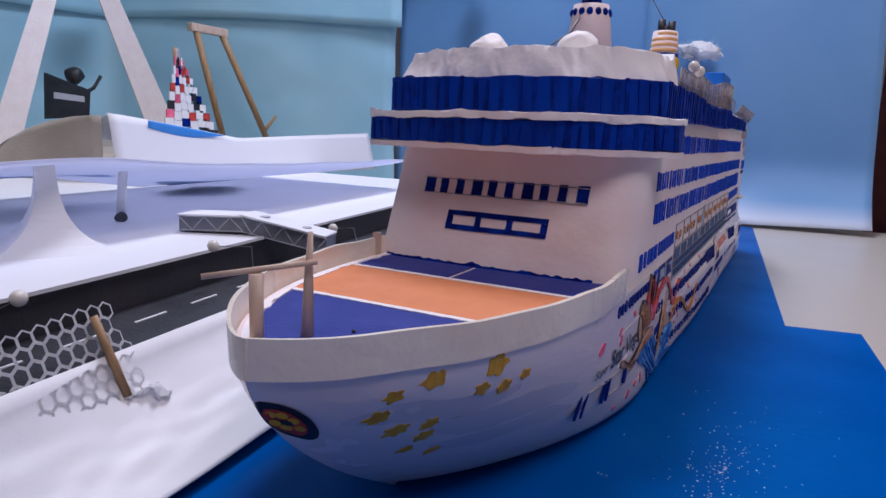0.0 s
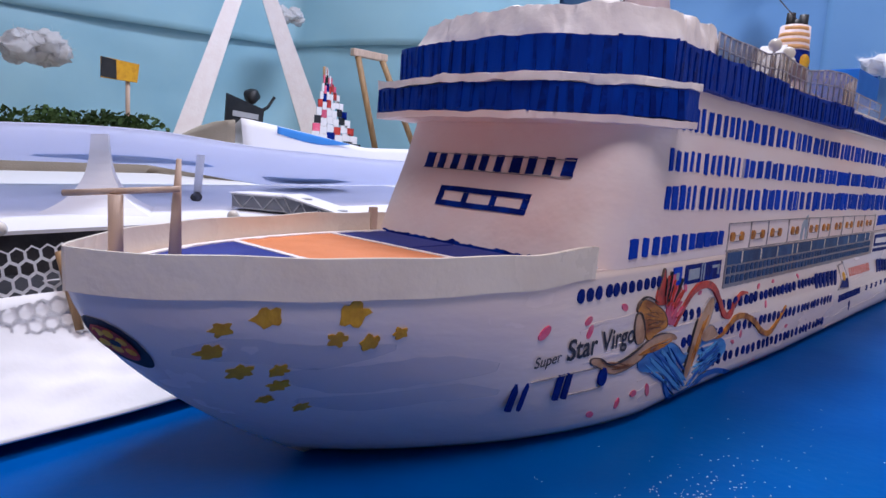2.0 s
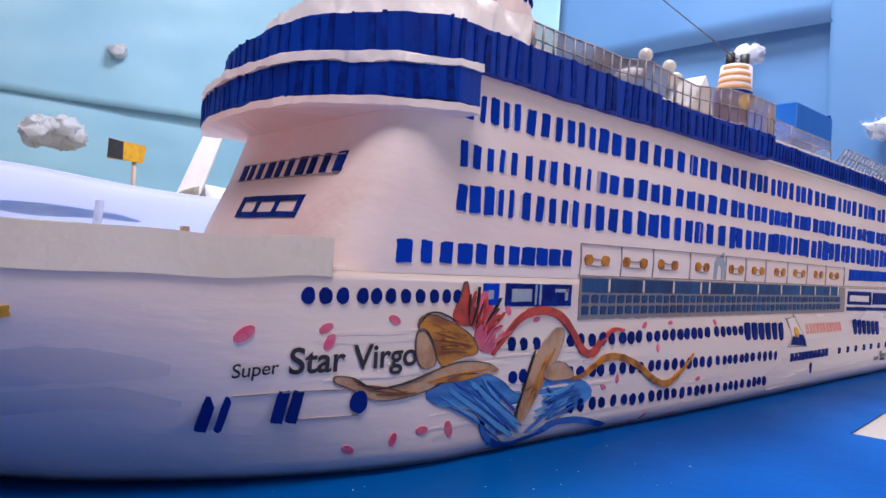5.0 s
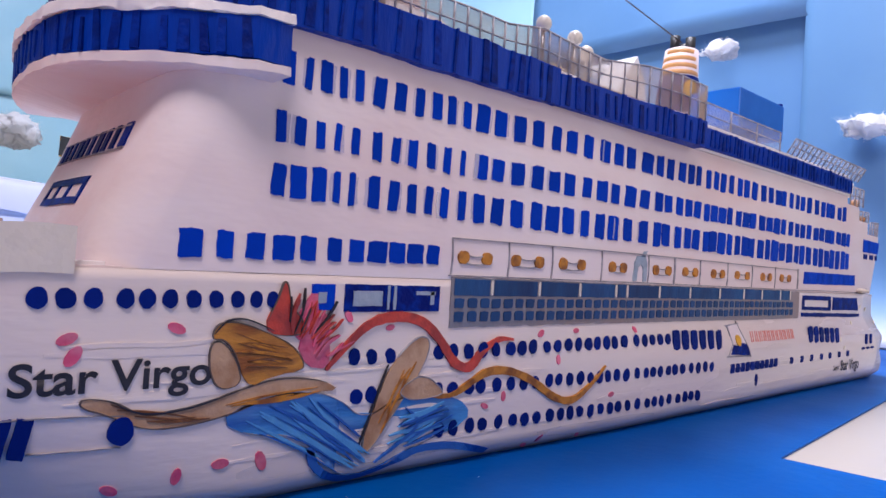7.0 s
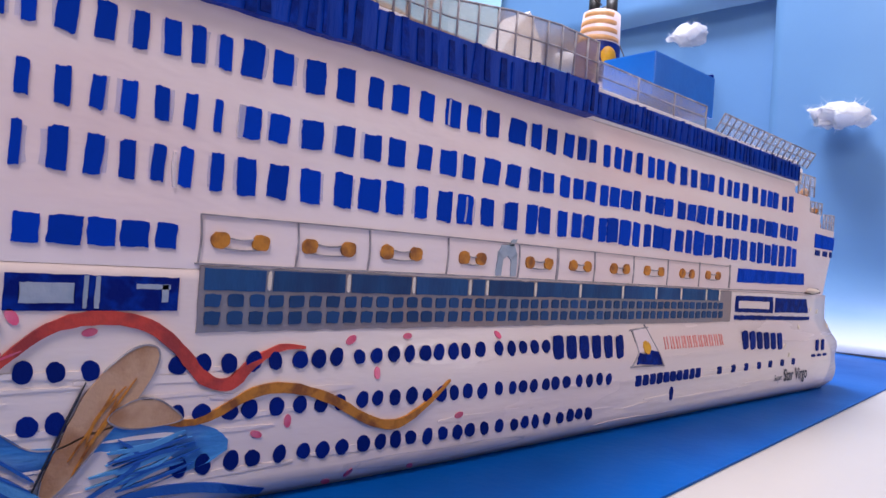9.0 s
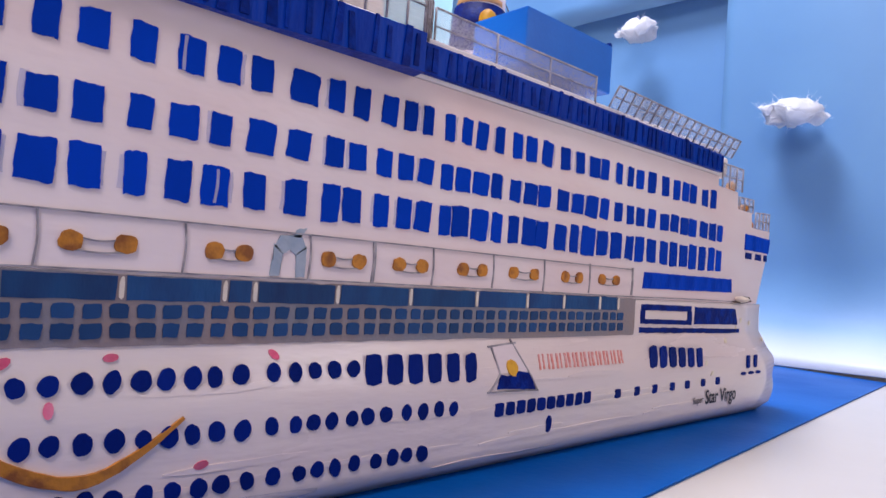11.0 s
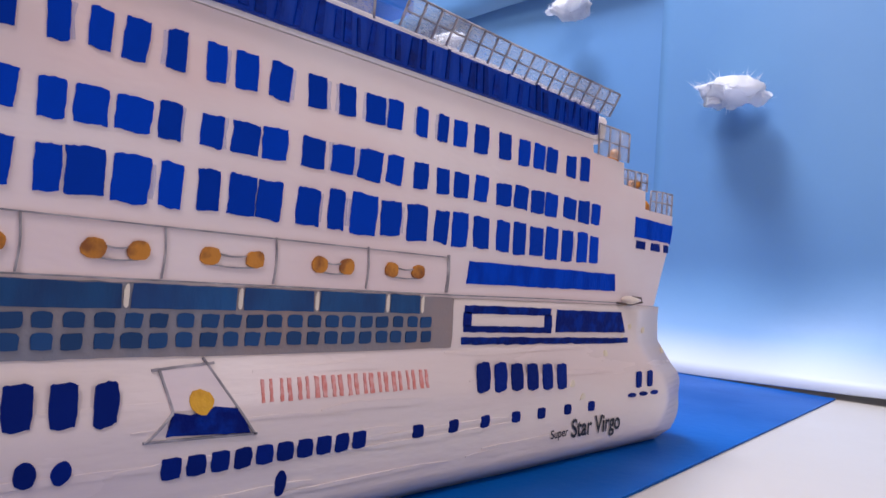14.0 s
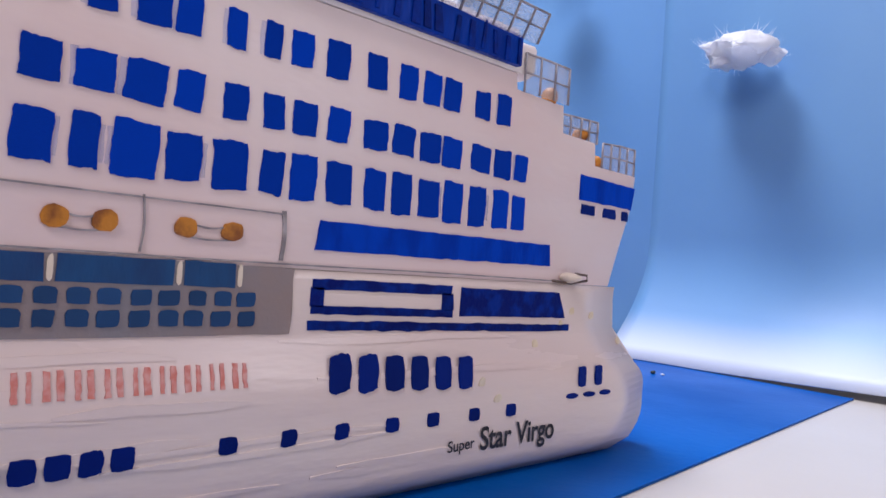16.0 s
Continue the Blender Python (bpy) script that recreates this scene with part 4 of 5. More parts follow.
# the painted flying figure, kept to plain colour shapes
figure = new("painted_figure")
figure.parent = ship
tagged(figure, "plain painted flying figure in a blue dress")
F = {"hair": ("hair", [(-102, 58.3), (-100, 63.4), (-93, 63.8), (-82.6, 60), (-72.7, 55.3), (-67.7, 49.1), (-68.6, 46.1), (-79.6, 44.8), (-87.7, 41.6), (-90.9, 46.5), (-93.5, 53.3), (-97.5, 58.1)], 0.0010),
     "head": ("skin", [(-102, 57.4), (-97.5, 57.2), (-92.6, 50.4), (-90.7, 42.8), (-98.3, 41.5), (-102.1, 48.3)], 0.0008),
     "arm": ("skin", [(-138.4, 42.4), (-130, 40.8), (-121.8, 35.8), (-108.1, 36), (-89.5, 41.5), (-75.3, 44), (-59.1, 42), (-51.7, 37.7), (-66, 37.8), (-81.2, 37), (-94.9, 32.9), (-109.4, 30.8), (-121.4, 31.4), (-131.3, 36.7), (-139, 39.7)], 0.0007),
     "dress": ("skirt", [(-97.6, 31.3), (-87.2, 36.7), (-70.4, 39.2), (-53.8, 35.7), (-40.4, 25.8), (-24.7, 32), (-4.1, 33.7), (14.6, 25.9), (13.6, 18.6), (-5.6, 13.8), (-22.8, 9.1), (-37, 2.9), (-46.6, 4.2), (-56.9, 11.1), (-69.3, 23.1), (-86.4, 25.2)], 0.0007),
     "leg": ("skin", [(-28.7, 45.8), (-16.6, 56.6), (-8.9, 55.2), (-12.4, 43.7), (-24.4, 28.6), (-36.8, 12.3), (-40.9, 15), (-35.7, 29.8)], 0.0009),
     "knee": ("skin", [(-25.1, 35.5), (-12.3, 41.3), (-1, 33.5), (-3.9, 31.3), (-18.8, 30.8)], 0.0012),
     "plume": ("red", [(-83.9, 61.6), (-79.4, 71.3), (-76.6, 79.2), (-73.7, 68.3), (-70, 65.3), (-67.4, 59.2), (-78.4, 58.5)], 0.0008),
     "pink_plume": ("pink", [(-73, 57), (-71.5, 66), (-64.2, 76), (-62.5, 66), (-62, 57)], 0.0007),
     "pink_veil": ("pink", [(-71, 56), (-64, 62), (-58.7, 68), (-57, 54), (-57.4, 46), (-66.6, 47)], 0.0006)}
for name, (m_, pts, lift) in F.items():
    decal(name, ragged(soft_blob(pts, 1), 2.5, 0.5), m_, figure, lift=lift)
    if name in ("pink_plume", "pink_veil"):
        continue
    rim = soft_blob(pts, 1)
    k = len(rim)
    for j in range(0, k, 6):
        if (j // 6) % 3 < 2:
            stroke("outline", [rim[(j + i) % k] for i in range(min(6, k - j) + 1)], 0.45, "pencil" if name in ("dress", "leg", "knee") else "wire", figure, lift=lift + 0.0002, taper=True)


def hatching(name, starts, ends, count, material, width, lift, seed, bow=1.5):
    """Loose brush strokes from one line to another."""
    rr = random.Random(seed)
    for i in range(count):
        u = (i + rr.uniform(0.1, 0.9)) / count
        (a0, a1), (b0, b1) = starts, ends
        p = (a0[0] + (a1[0] - a0[0]) * u + rr.uniform(-1, 1), a0[1] + (a1[1] - a0[1]) * u + rr.uniform(-1, 1))
        q = (b0[0] + (b1[0] - b0[0]) * u + rr.uniform(-1.5, 1.5), b0[1] + (b1[1] - b0[1]) * u + rr.uniform(-1.5, 1.5))
        t0, t1 = rr.uniform(0, 0.3), rr.uniform(0.7, 1.0)
        mid = ((p[0] + q[0]) / 2 + rr.uniform(-bow, bow), (p[1] + q[1]) / 2 + rr.uniform(-bow, bow))
        a = (p[0] + (q[0] - p[0]) * t0, p[1] + (q[1] - p[1]) * t0)
        b = (p[0] + (q[0] - p[0]) * t1, p[1] + (q[1] - p[1]) * t1)
        stroke(name, [a, mid, b], width * rr.uniform(0.6, 1.4), material, figure, lift=lift + 0.00003 * i, taper=True)


hatching("hair_stroke", ((-98, 61), (-92, 47)), ((-71, 54), (-72, 47)), 7, "hairdark", 0.5, 0.0012, 1)
hatching("hair_stroke", ((-96, 62), (-90, 50)), ((-72, 53), (-74, 48)), 5, "gold", 0.9, 0.0012, 2)
hatching("dress_stroke", ((-90, 31), (-66, 37)), ((-46, 6), (-34, 9)), 9, "skirt_light", 1.5, 0.0010, 3)
hatching("dress_stroke", ((-88, 28), (-60, 36)), ((-50, 8), (-32, 12)), 7, "skirt_deep", 0.8, 0.0013, 4)
hatching("dress_stroke", ((-30, 8), (-26, 24)), ((11, 21), (2, 31)), 8, "skirt_light", 1.2, 0.0010, 5)
hatching("dress_stroke", ((-28, 9), (-24, 22)), ((10, 20), (4, 29)), 6, "skirt_deep", 0.8, 0.0013, 6)
hatching("arm_stroke", ((-134, 41), (-120, 33)), ((-108, 34), (-96, 34)), 4, "hairdark", 0.6, 0.0010, 7)
hatching("arm_stroke", ((-100, 37), (-90, 35)), ((-62, 41), (-60, 39)), 4, "gold", 0.7, 0.0010, 8)
hatching("plume_stroke", ((-74, 58), (-64, 54)), ((-73, 76), (-50, 66)), 9, "red", 0.8, 0.0013, 9)
hatching("plume_stroke", ((-70, 56), (-60, 48)), ((-66, 73), (-46, 56)), 9, "pink", 1.0, 0.0010, 10)
hatching("plume_stroke", ((-76, 60), (-64, 58)), ((-77, 77), (-53, 70)), 4, "ink", 0.4, 0.0016, 11)
hatching("leg_stroke", ((-36, 20), (-32, 18)), ((-18, 52), (-13, 48)), 4, "gold", 0.6, 0.0012, 12)
stroke("dress_hem", [(-63.2, 18.2), (-60.4, 10.6), (-51.5, 4.6), (-38.7, 2.6), (-22.8, 7.5), (-11.4, 10.4), (7.6, 9.2), (28.9, 3.4)], 3.0, "skirt_deep", figure, lift=0.0010)
stroke("dress_fold", [(-80, 35), (-60, 24), (-44, 10)], 1.4, "skirt_deep", figure, lift=0.0012, taper=True)
stroke("dress_fold", [(-20, 28), (-14, 20), (-34, 8)], 1.4, "skirt_deep", figure, lift=0.0012, taper=True)
stroke("outline", [(-101, 60), (-97, 64), (-90, 64.5), (-80, 60.5)], 0.5, "ink", figure, lift=0.0012, taper=True)
stroke("outline", [(-131, 41), (-121.8, 36.4), (-108, 36.6), (-92, 40.6)], 0.5, "ink", figure, lift=0.0012, taper=True)
stroke("outline", [(-30, 46), (-36, 31), (-42, 15)], 0.45, "ink", figure, lift=0.0012, taper=True)
stroke("red_ribbon", [(-58.3, 45.5), (-52.7, 51.4), (-40.7, 61.7), (-27.3, 64.8), (-14, 62.4), (-4.3, 55.1), (4.4, 45.1), (13.2, 42.6), (21.2, 49.2), (31.4, 53.9), (40.9, 53.6)], 4.0, "red", figure, lift=0.0011, taper=True)
stroke("gold_ribbon", [(-19.4, 35), (2.6, 31.0), (22, 39.1), (36.3, 39.5), (52.3, 34.4), (69.9, 24.8), (83.5, 22.1), (97, 28.2), (109.6, 37.8)], 3.6, "gold", figure, lift=0.0011, taper=True)

# eye mark at the stem
def from_stem(pts):
    return [(hull_tip(z / 1000) * 1000 + d * 0.55, z - 1.5) for d, z in pts]


eye = decal("eye_mark", ragged(from_stem(soft_blob([(0.6, 71), (6, 70.5), (12, 68), (16.5, 62.5), (16, 55.5), (11, 51.5), (5, 54), (0.8, 60)])), 1.5, 0.15), "ink", ship, "black-rimmed red and yellow painted eye mark")
decal("eye_fill", from_stem(soft_blob([(1.0, 68.0), (6, 67.8), (10.5, 65.5), (12.8, 61), (11.6, 56.5), (8, 54.6), (4, 57), (1.0, 62)])), "red", eye, lift=0.0009)
for d, z in ((3.2, 65.5), (6.5, 65.0), (9.2, 62.4), (9.6, 58.6), (5.6, 59.4), (3.0, 61.6)):
    decal("eye_dot", from_stem([(d + 1.7 * math.cos(t), z + 1.5 * math.sin(t)) for t in [k * 0.785 for k in range(8)]]), "yellow", eye, lift=0.0012)
decal("eye_pupil", from_stem([(6.6 + 1.7 * math.cos(t), 61.6 + 1.3 * math.sin(t)) for t in [k * 0.628 for k in range(10)]]), "ink", eye, lift=0.0013)


def lettering(text, y0, z0, size, name, lift=0.0007, slope=0.0, width=1.0, bold=0.03):
    """Painted letters on the side, reading aft."""
    cu = bpy.data.curves.new(name, "FONT")
    cu.body, cu.size, cu.extrude, cu.offset = text, 1.0, 0.0, bold
    tmp = new(name, cu)
    me = bpy.data.meshes.new_from_object(tmp.evaluated_get(bpy.context.evaluated_depsgraph_get()))
    bpy.data.objects.remove(tmp)
    for v in me.vertices:
        y, z = y0 + v.co.x * size * width, z0 + v.co.y * size + slope * v.co.x * size
        v.co = (hull_x(y, min(z, 0.08)) + lift, y, z)
    me.materials.clear()
    me.materials.append(M["ink"])
    return part(name, me, None, ship, "black hand-painted lettering")


lettering("Super", -0.1765, 0.0435, 0.0068, "lettering", slope=0.06, bold=0.008)
lettering("Star Virgo", -0.1572, 0.0440, 0.0130, "lettering", slope=0.0, width=1.06, bold=0.018)
lettering("Super", 0.4376, 0.0144, 0.0060, "lettering", slope=0.03, bold=0.012)
lettering("Star Virgo", 0.4544, 0.0134, 0.0128, "lettering", width=0.864, bold=0.018)

# forward face: a row of windows and a framed strip, on the leaning wall
def wall_y(x, z):
    t = (x - XC) / BEAM
    rise = [(y, h) for y, h in PROFILE if y < -0.1]
    base = rise[-1][0]
    for (ya, za), (yb, zb) in zip(rise, rise[1:]):
        if z <= zb:
            base = ya + (yb - ya) * (z - za) / (zb - za)
            break
    return base - 0.002 * (1 - t * t) + (0.016 if t > 0 else 0.002) * abs(t) ** 14


def face_patch(name, x0, x1, z0, z1, material, lift=0.0006):
    out = [(x0 + (x1 - x0) * i / 4, z0) for i in range(4)] + [(x1, z0 + (z1 - z0) * i / 4) for i in range(4)] + [(x1 + (x0 - x1) * i / 4, z1) for i in range(4)] + [(x0, z1 + (z0 - z1) * i / 4) for i in range(4)]
    out = [(x + 0.0004 * noise.noise(Vector((x * 500, z * 500, 3))), z + 0.0004 * noise.noise(Vector((x * 500, z * 500, 9)))) for x, z in out]
    bm = bmesh.new()
    a = [bm.verts.new((x, wall_y(x, z) - lift, z)) for x, z in out]
    b = [bm.verts.new((x, wall_y(x, z) + 0.0005, z)) for x, z in out]
    bm.faces.new(a)
    for i in range(len(a)):
        bm.faces.new((a[i], b[i], b[(i + 1) % len(a)], a[(i + 1) % len(a)]))
    return part(name, bm, material, ship)


for i in range(10):
    x = -0.1250 + 0.0102 * i
    face_patch("bridge_window", x, x + (0.0048 if i % 3 else 0.0064), 0.1190 + 0.0001 * i, 0.1276 + 0.0001 * i, "navy")
face_patch("window_line", -0.1255, -0.027, 0.1272, 0.1277, "pencil", 0.0009)
face_patch("window_line", -0.1255, -0.027, 0.1190, 0.1194, "pencil", 0.0009)
for x0, x1, z0, z1 in ((-0.106, -0.0455, 0.1076, 0.1102), (-0.106, -0.0455, 0.1000, 0.1026), (-0.106, -0.1022, 0.1026, 0.1076), (-0.0880, -0.0845, 0.1026, 0.1076), (-0.0690, -0.0655, 0.1026, 0.1076), (-0.0493, -0.0455, 0.1026, 0.1076)):
    face_patch("window_frame", x0, x1, z0, z1, "navy")
bm = bmesh.new()
prev = None
for k in range(60):
    x = -0.141 + 0.124 * k / 59
    h = 0.0826 + 0.0012 * noise.noise(Vector((x * 300, 0, 5))) + 0.0018 * max(noise.noise(Vector((x * 90, 4, 5))), 0)
    q = [bm.verts.new((x, wall_y(x, z) - 0.0006, z)) for z in (0.0812, h)]
    if prev:
        bm.faces.new((prev[0], q[0], q[1], prev[1]))
    prev = q
part("paint_edge", bm, "navy", ship, "ragged blue paint edge at the wall's foot")

# ---------------------------------------------------------------- on the ship's decks
post = part("bow_post", tube([(-0.086, -0.3055, 0.080), (-0.0862, -0.3055, 0.1055)], 0.0024, 12), "palewood", ship, "pale wooden bow post")
part("post_arm", tube([(-0.098, -0.318, 0.1050), (-0.074, -0.289, 0.1085)], 0.0011, 8), "palewood", ship, "thin wooden crossbar")
part("bow_post", tube([(-0.078, -0.289, 0.080), (-0.078, -0.2885, 0.103), (-0.0775, -0.288, 0.1185)], 0.0024, 12, 0.35), "palewood", ship, "pointed wooden bow post")
part("corner_post", box(-0.1475, -0.1435, -0.146, -0.142, 0.080, 0.0945, 0.0006), "palewood", ship, "small wooden corner post")
part("deck_dot", ball((-0.0667, -0.277, 0.0818), 0.0008, 2), "ink", ship)
# radomes, mast and roof clutter
part("roof_lump", wobble(ball((-0.110, -0.076, 0.2055), 0.0115, 4, 0.75), 0.0025, 120), "foam", ship, "rough white foam lump")
part("roof_lump", wobble(ball((-0.058, -0.062, 0.2065), 0.0125, 4, 0.85), 0.002, 120, 3), "foam", ship, "rough white foam lump")
part("roof_block", wobble(box(-0.092, -0.052, -0.005, 0.035, 0.181, 0.213, 0.004), 0.001, 120), "foam", ship, "white foam mast base")
mast = part("mast_tower", tube([(-0.072, 0.012, 0.205), (-0.073, 0.012, 0.230), (-0.073, 0.012, 0.245)], 0.0165, 20, 0.75), "white", ship, "white mast tower with blue round windows")
part("mast_cap", tube([(-0.073, 0.012, 0.245), (-0.073, 0.012, 0.252)], 0.0075, 16, 0.8), "navy", mast)
for i in range(14):
    a = i * 2 * math.pi / 14
    d = part("mast_window", ball((-0.073 + 0.0126 * math.cos(a), 0.012 + 0.0126 * math.sin(a), 0.2395), 0.0023, 2, 1.2), "navy", mast)
part("mast_pearl", ball((-0.075, 0.005, 0.252), 0.0042, 3), "pearl", mast)

# side rails of clear film with pencilled stanchions
def rail(path, z0, z1, material, posts_at, lean=0.0, name="deck_rail", post_m="pencil", label="clear plastic film deck rail with drawn stanchions"):
    bm, cols = bmesh.new(), []
    for i, (x, y, b, t) in enumerate(path):
        cols.append([bm.verts.new((x, y, b)), bm.verts.new((x - lean, y, t))])
    for a, b in zip(cols, cols[1:]):
        bm.faces.new((a[0], b[0], b[1], a[1]))
    bmesh.ops.solidify(bm, geom=bm.faces[:], thickness=0.0003)
    r = part(name, bm, material, ship, label)
    for k in range(posts_at):
        u = k / (posts_at - 1) * (len(path) - 1)
        i = min(int(u), len(path) - 2)
        x, y, b, t = [p + (q - p) * (u - i) for p, q in zip(path[i], path[i + 1])]
        part("stanchion", tube([(x + 0.0005, y, b), (x - lean + 0.0005, y, t)], 0.00055, 5), post_m, r)
    part("rail_line", tube([(x - lean + 0.0005, y, t) for x, y, b, t in path], 0.0005, 5), post_m, r)
    part("rail_line", tube([(x - lean * 0.5 + 0.0005, y, (b + t) / 2) for x, y, b, t in path], 0.0004, 5), post_m, r)
    return r


rail([(0.0005, -0.046 + 0.0237 * i, 0.1815, 0.2005 - (0.004 if i < 4 else 0) + 0.002 * noise.noise(Vector((i * 0.7, 1, 2)))) for i in range(6)] + [(0.0035, 0.095, 0.1815, 0.1965), (0.0055, 0.13, 0.182, 0.2015), (0.0085, 0.16, 0.182, 0.2030), (0.0090, 0.190, 0.182, 0.2025), (-0.002, 0.203, 0.182, 0.2005)], 0, 0, "film_brown", 32)
part("deck_strip", wobble(box(-0.004, 0.0012, 0.05, 0.466, 0.1813, 0.1845, 0.0008), 0.0006, 90), "foam", ship, "torn white edge of the upper deck")
rail([(-0.001, 0.204, 0.183, 0.1985), (0.0002, 0.26, 0.183, 0.1975), (0.0004, 0.318, 0.183, 0.1975)], 0, 0, "film", 4)
rail([(0.001, 0.330, 0.184, 0.1945), (0.002, 0.40, 0.182, 0.1925), (0.005, 0.472, 0.179, 0.1900)], 0, 0, "film", 18, -0.006)
rail([(0.0005, 0.471, 0.1595, 0.1760), (0.002, 0.484, 0.1595, 0.1755), (0.003, 0.497, 0.1590, 0.1750)], 0, 0, "film", 4)
rail([(-0.004, 0.501, 0.1470, 0.1572), (-0.002, 0.514, 0.1470, 0.1572), (0.000, 0.524, 0.1465, 0.1568)], 0, 0, "film", 5)
rail([(0.000, 0.529, 0.1362, 0.1480), (0.000, 0.543, 0.1362, 0.1490), (-0.002, 0.559, 0.1362, 0.1498)], 0, 0, "film", 5)
for p in ((-0.002, 0.491, 0.1625), (-0.004, 0.517, 0.1500), (-0.006, 0.533, 0.1392)):
    part("deck_lump", wobble(ball(p, 0.0038, 2), 0.001, 200), "gold", ship, "small ochre lump")
part("deck_crust", wobble(box(-0.03, 0.0004, 0.458, 0.478, 0.1668, 0.1800, 0.002), 0.0020, 200), "foam", ship, "rough white foam edge")

# long house and awnings on the upper deck
part("deck_awning", wobble(grid_mesh(lambda u, v: (-0.012 - 0.05 * v, 0.035 + 0.085 * u, 0.184 + 0.016 * math.sin(math.pi * min(u * 1.1, 1)) * (0.5 + 0.5 * v)), 16, 8, thick=0.0008), 0.001, 80), "strip", ship, "cream plastic awning")
for i, p in enumerate(((-0.007, 0.0575, 0.2075), (-0.006, 0.081, 0.2062), (-0.010, 0.096, 0.2030))):
    part("radome", ball(p, 0.0040, 3), "pearl", ship, "pearl bead radome")
    part("radome_post", tube([(p[0], p[1], 0.181), p], 0.0010, 6), "steel", ship)
part("deck_tent", prism([(0.170, 0.196), (0.212, 0.196), (0.208, 0.218), (0.197, 0.2335), (0.186, 0.220)], "x", -0.066, -0.045, 0.001), "paper", ship, "white paper tent")
part("deck_house", wobble(box(-0.125, -0.025, 0.14, 0.45, 0.181, 0.196, 0.003), 0.0006, 60), "foam", ship, "low white deck house")
fun = part("funnel", wobble(tube([(-0.075, 0.300, 0.196), (-0.075, 0.302, 0.240), (-0.075, 0.304, 0.2685)], 0.0170, 24, 0.76), 0.0004, 100), "white", ship, "funnel with peach and white stripes and black tops")
for i in range(4):
    z = 0.2462 + 0.0058 * i
    part("funnel_stripe", tube([(-0.075, 0.302 + 0.0005 * i, z), (-0.075, 0.3022 + 0.0005 * i, z + 0.0034)], 0.0147 - 0.0005 * i, 24, 0.985), "peach", fun)
part("funnel_foot", tube([(-0.075, 0.300, 0.216), (-0.075, 0.3015, 0.2450)], 0.0170, 24, 0.91), "navy", fun, "navy painted funnel foot")
part("funnel_badge", ball((-0.0628, 0.296, 0.2345), 0.0062, 3, 1.3), "yellow", fun, "yellow funnel badge")
for dx, dy, h in ((-0.004, -0.004, 0.281), (0.005, 0.004, 0.280), (-0.002, 0.008, 0.277)):
    part("funnel_pipe", tube([(-0.075 + dx, 0.304 + dy, 0.262), (-0.075 + dx, 0.304 + dy, h)], 0.0040, 12), "black", fun, "black funnel pipe")
part("mast_stay", tube([(-0.075, 0.303, 0.276), (-0.072, 0.16, 0.292), (-0.070, 0.02, 0.330), (-0.070, -0.03, 0.36)], 0.0005, 5), "wire", ship, "thin dark stay wire")
part("mast_stay", tube([(-0.075, 0.310, 0.272), (-0.072, 0.33, 0.245), (-0.070, 0.345, 0.215)], 0.0004, 5), "wire", ship, "thin dark stay wire")
part("mast_stay", tube([(-0.100, -0.055, 0.2035), (-0.092, -0.035, 0.208), (-0.080, -0.01, 0.224), (-0.074, 0.006, 0.244)], 0.0006, 5), "wire", ship, "thin dark stay wire")
part("pool_box", box(-0.046, -0.0085, 0.270, 0.345, 0.1955, 0.2232, 0.0012), "boxblue", ship, "bright blue plastic box")
part("box_handle", box(-0.024, -0.0110, 0.3451, 0.348, 0.205, 0.2265, 0.001), "navy", ship)

# ---------------------------------------------------------------- the port beside the ship
def along(y, off=0.0):
    """The quay's edge, and lines beside it."""
    return -0.282 - 0.167 * y - off


def strip_mesh(y0, y1, off0, off1, z0, z1, n=20, thick=0.0, wave=0.0, seed=0.0):
    def f(u, v):
        y = y0 + (y1 - y0) * u
        return (along(y, off0 + (off1 - off0) * v) , y, z0 + (z1 - z0) * v + wave * noise.noise(Vector((u * 5, v * 3, seed))))
    return grid_mesh(f, n, 12, thick=thick)


quay = thing("quay", "white card quay on dark grey foam beside the ship", "quay")
part("quay_base", prism([(along(-0.75, 0.005), -0.75), (along(0.45, 0.005), 0.45), (along(0.45, 0.55), 0.45), (along(-0.75, 0.55), -0.75)], "z", -0.004, 0.0730), "quay", quay, "dark grey foam base")
part("quay_deck", prism([(along(-0.75), -0.75), (along(0.45), 0.45), (along(0.45, 0.552), 0.45), (along(-0.75, 0.552), -0.75)], "z", 0.0732, 0.0752), "paper", quay, "white card deck")
part("roadway", prism([(along(-0.75, -0.045), -0.75), (along(0.45, -0.045), 0.45), (along(0.45, 0.004), 0.45), (along(-0.75, 0.004), -0.75)], "z", -0.004, 0.0525), "road", quay, "black card road")
for i in range(14):
    y = -0.42 + 0.042 * i
    part("road_dash", prism([(along(y, -0.021), y), (along(y + 0.022, -0.021), y + 0.022), (along(y + 0.022, -0.0195), y + 0.022), (along(y, -0.0195), y)], "z", 0.0525, 0.0530), "paper", quay)

bank = solid("paper_bank", grid_mesh(lambda u, v: (along(-0.75 + 1.1 * u, -0.0455 - 0.0445 * v + 0.006 * v * math.sin(9 * u)), -0.75 + 1.1 * u, 0.0525 - 0.047 * v ** 0.6 + 0.004 * v * noise.noise(Vector((u * 9, v * 2, 4))) + 0.0025 * math.sin(math.pi * v) * noise.noise(Vector((u * 90, v * 7, 2)))), 160, 24, thick=0.0012),
             "paper", "curved white paper bank between road and blue sheet", "paper")

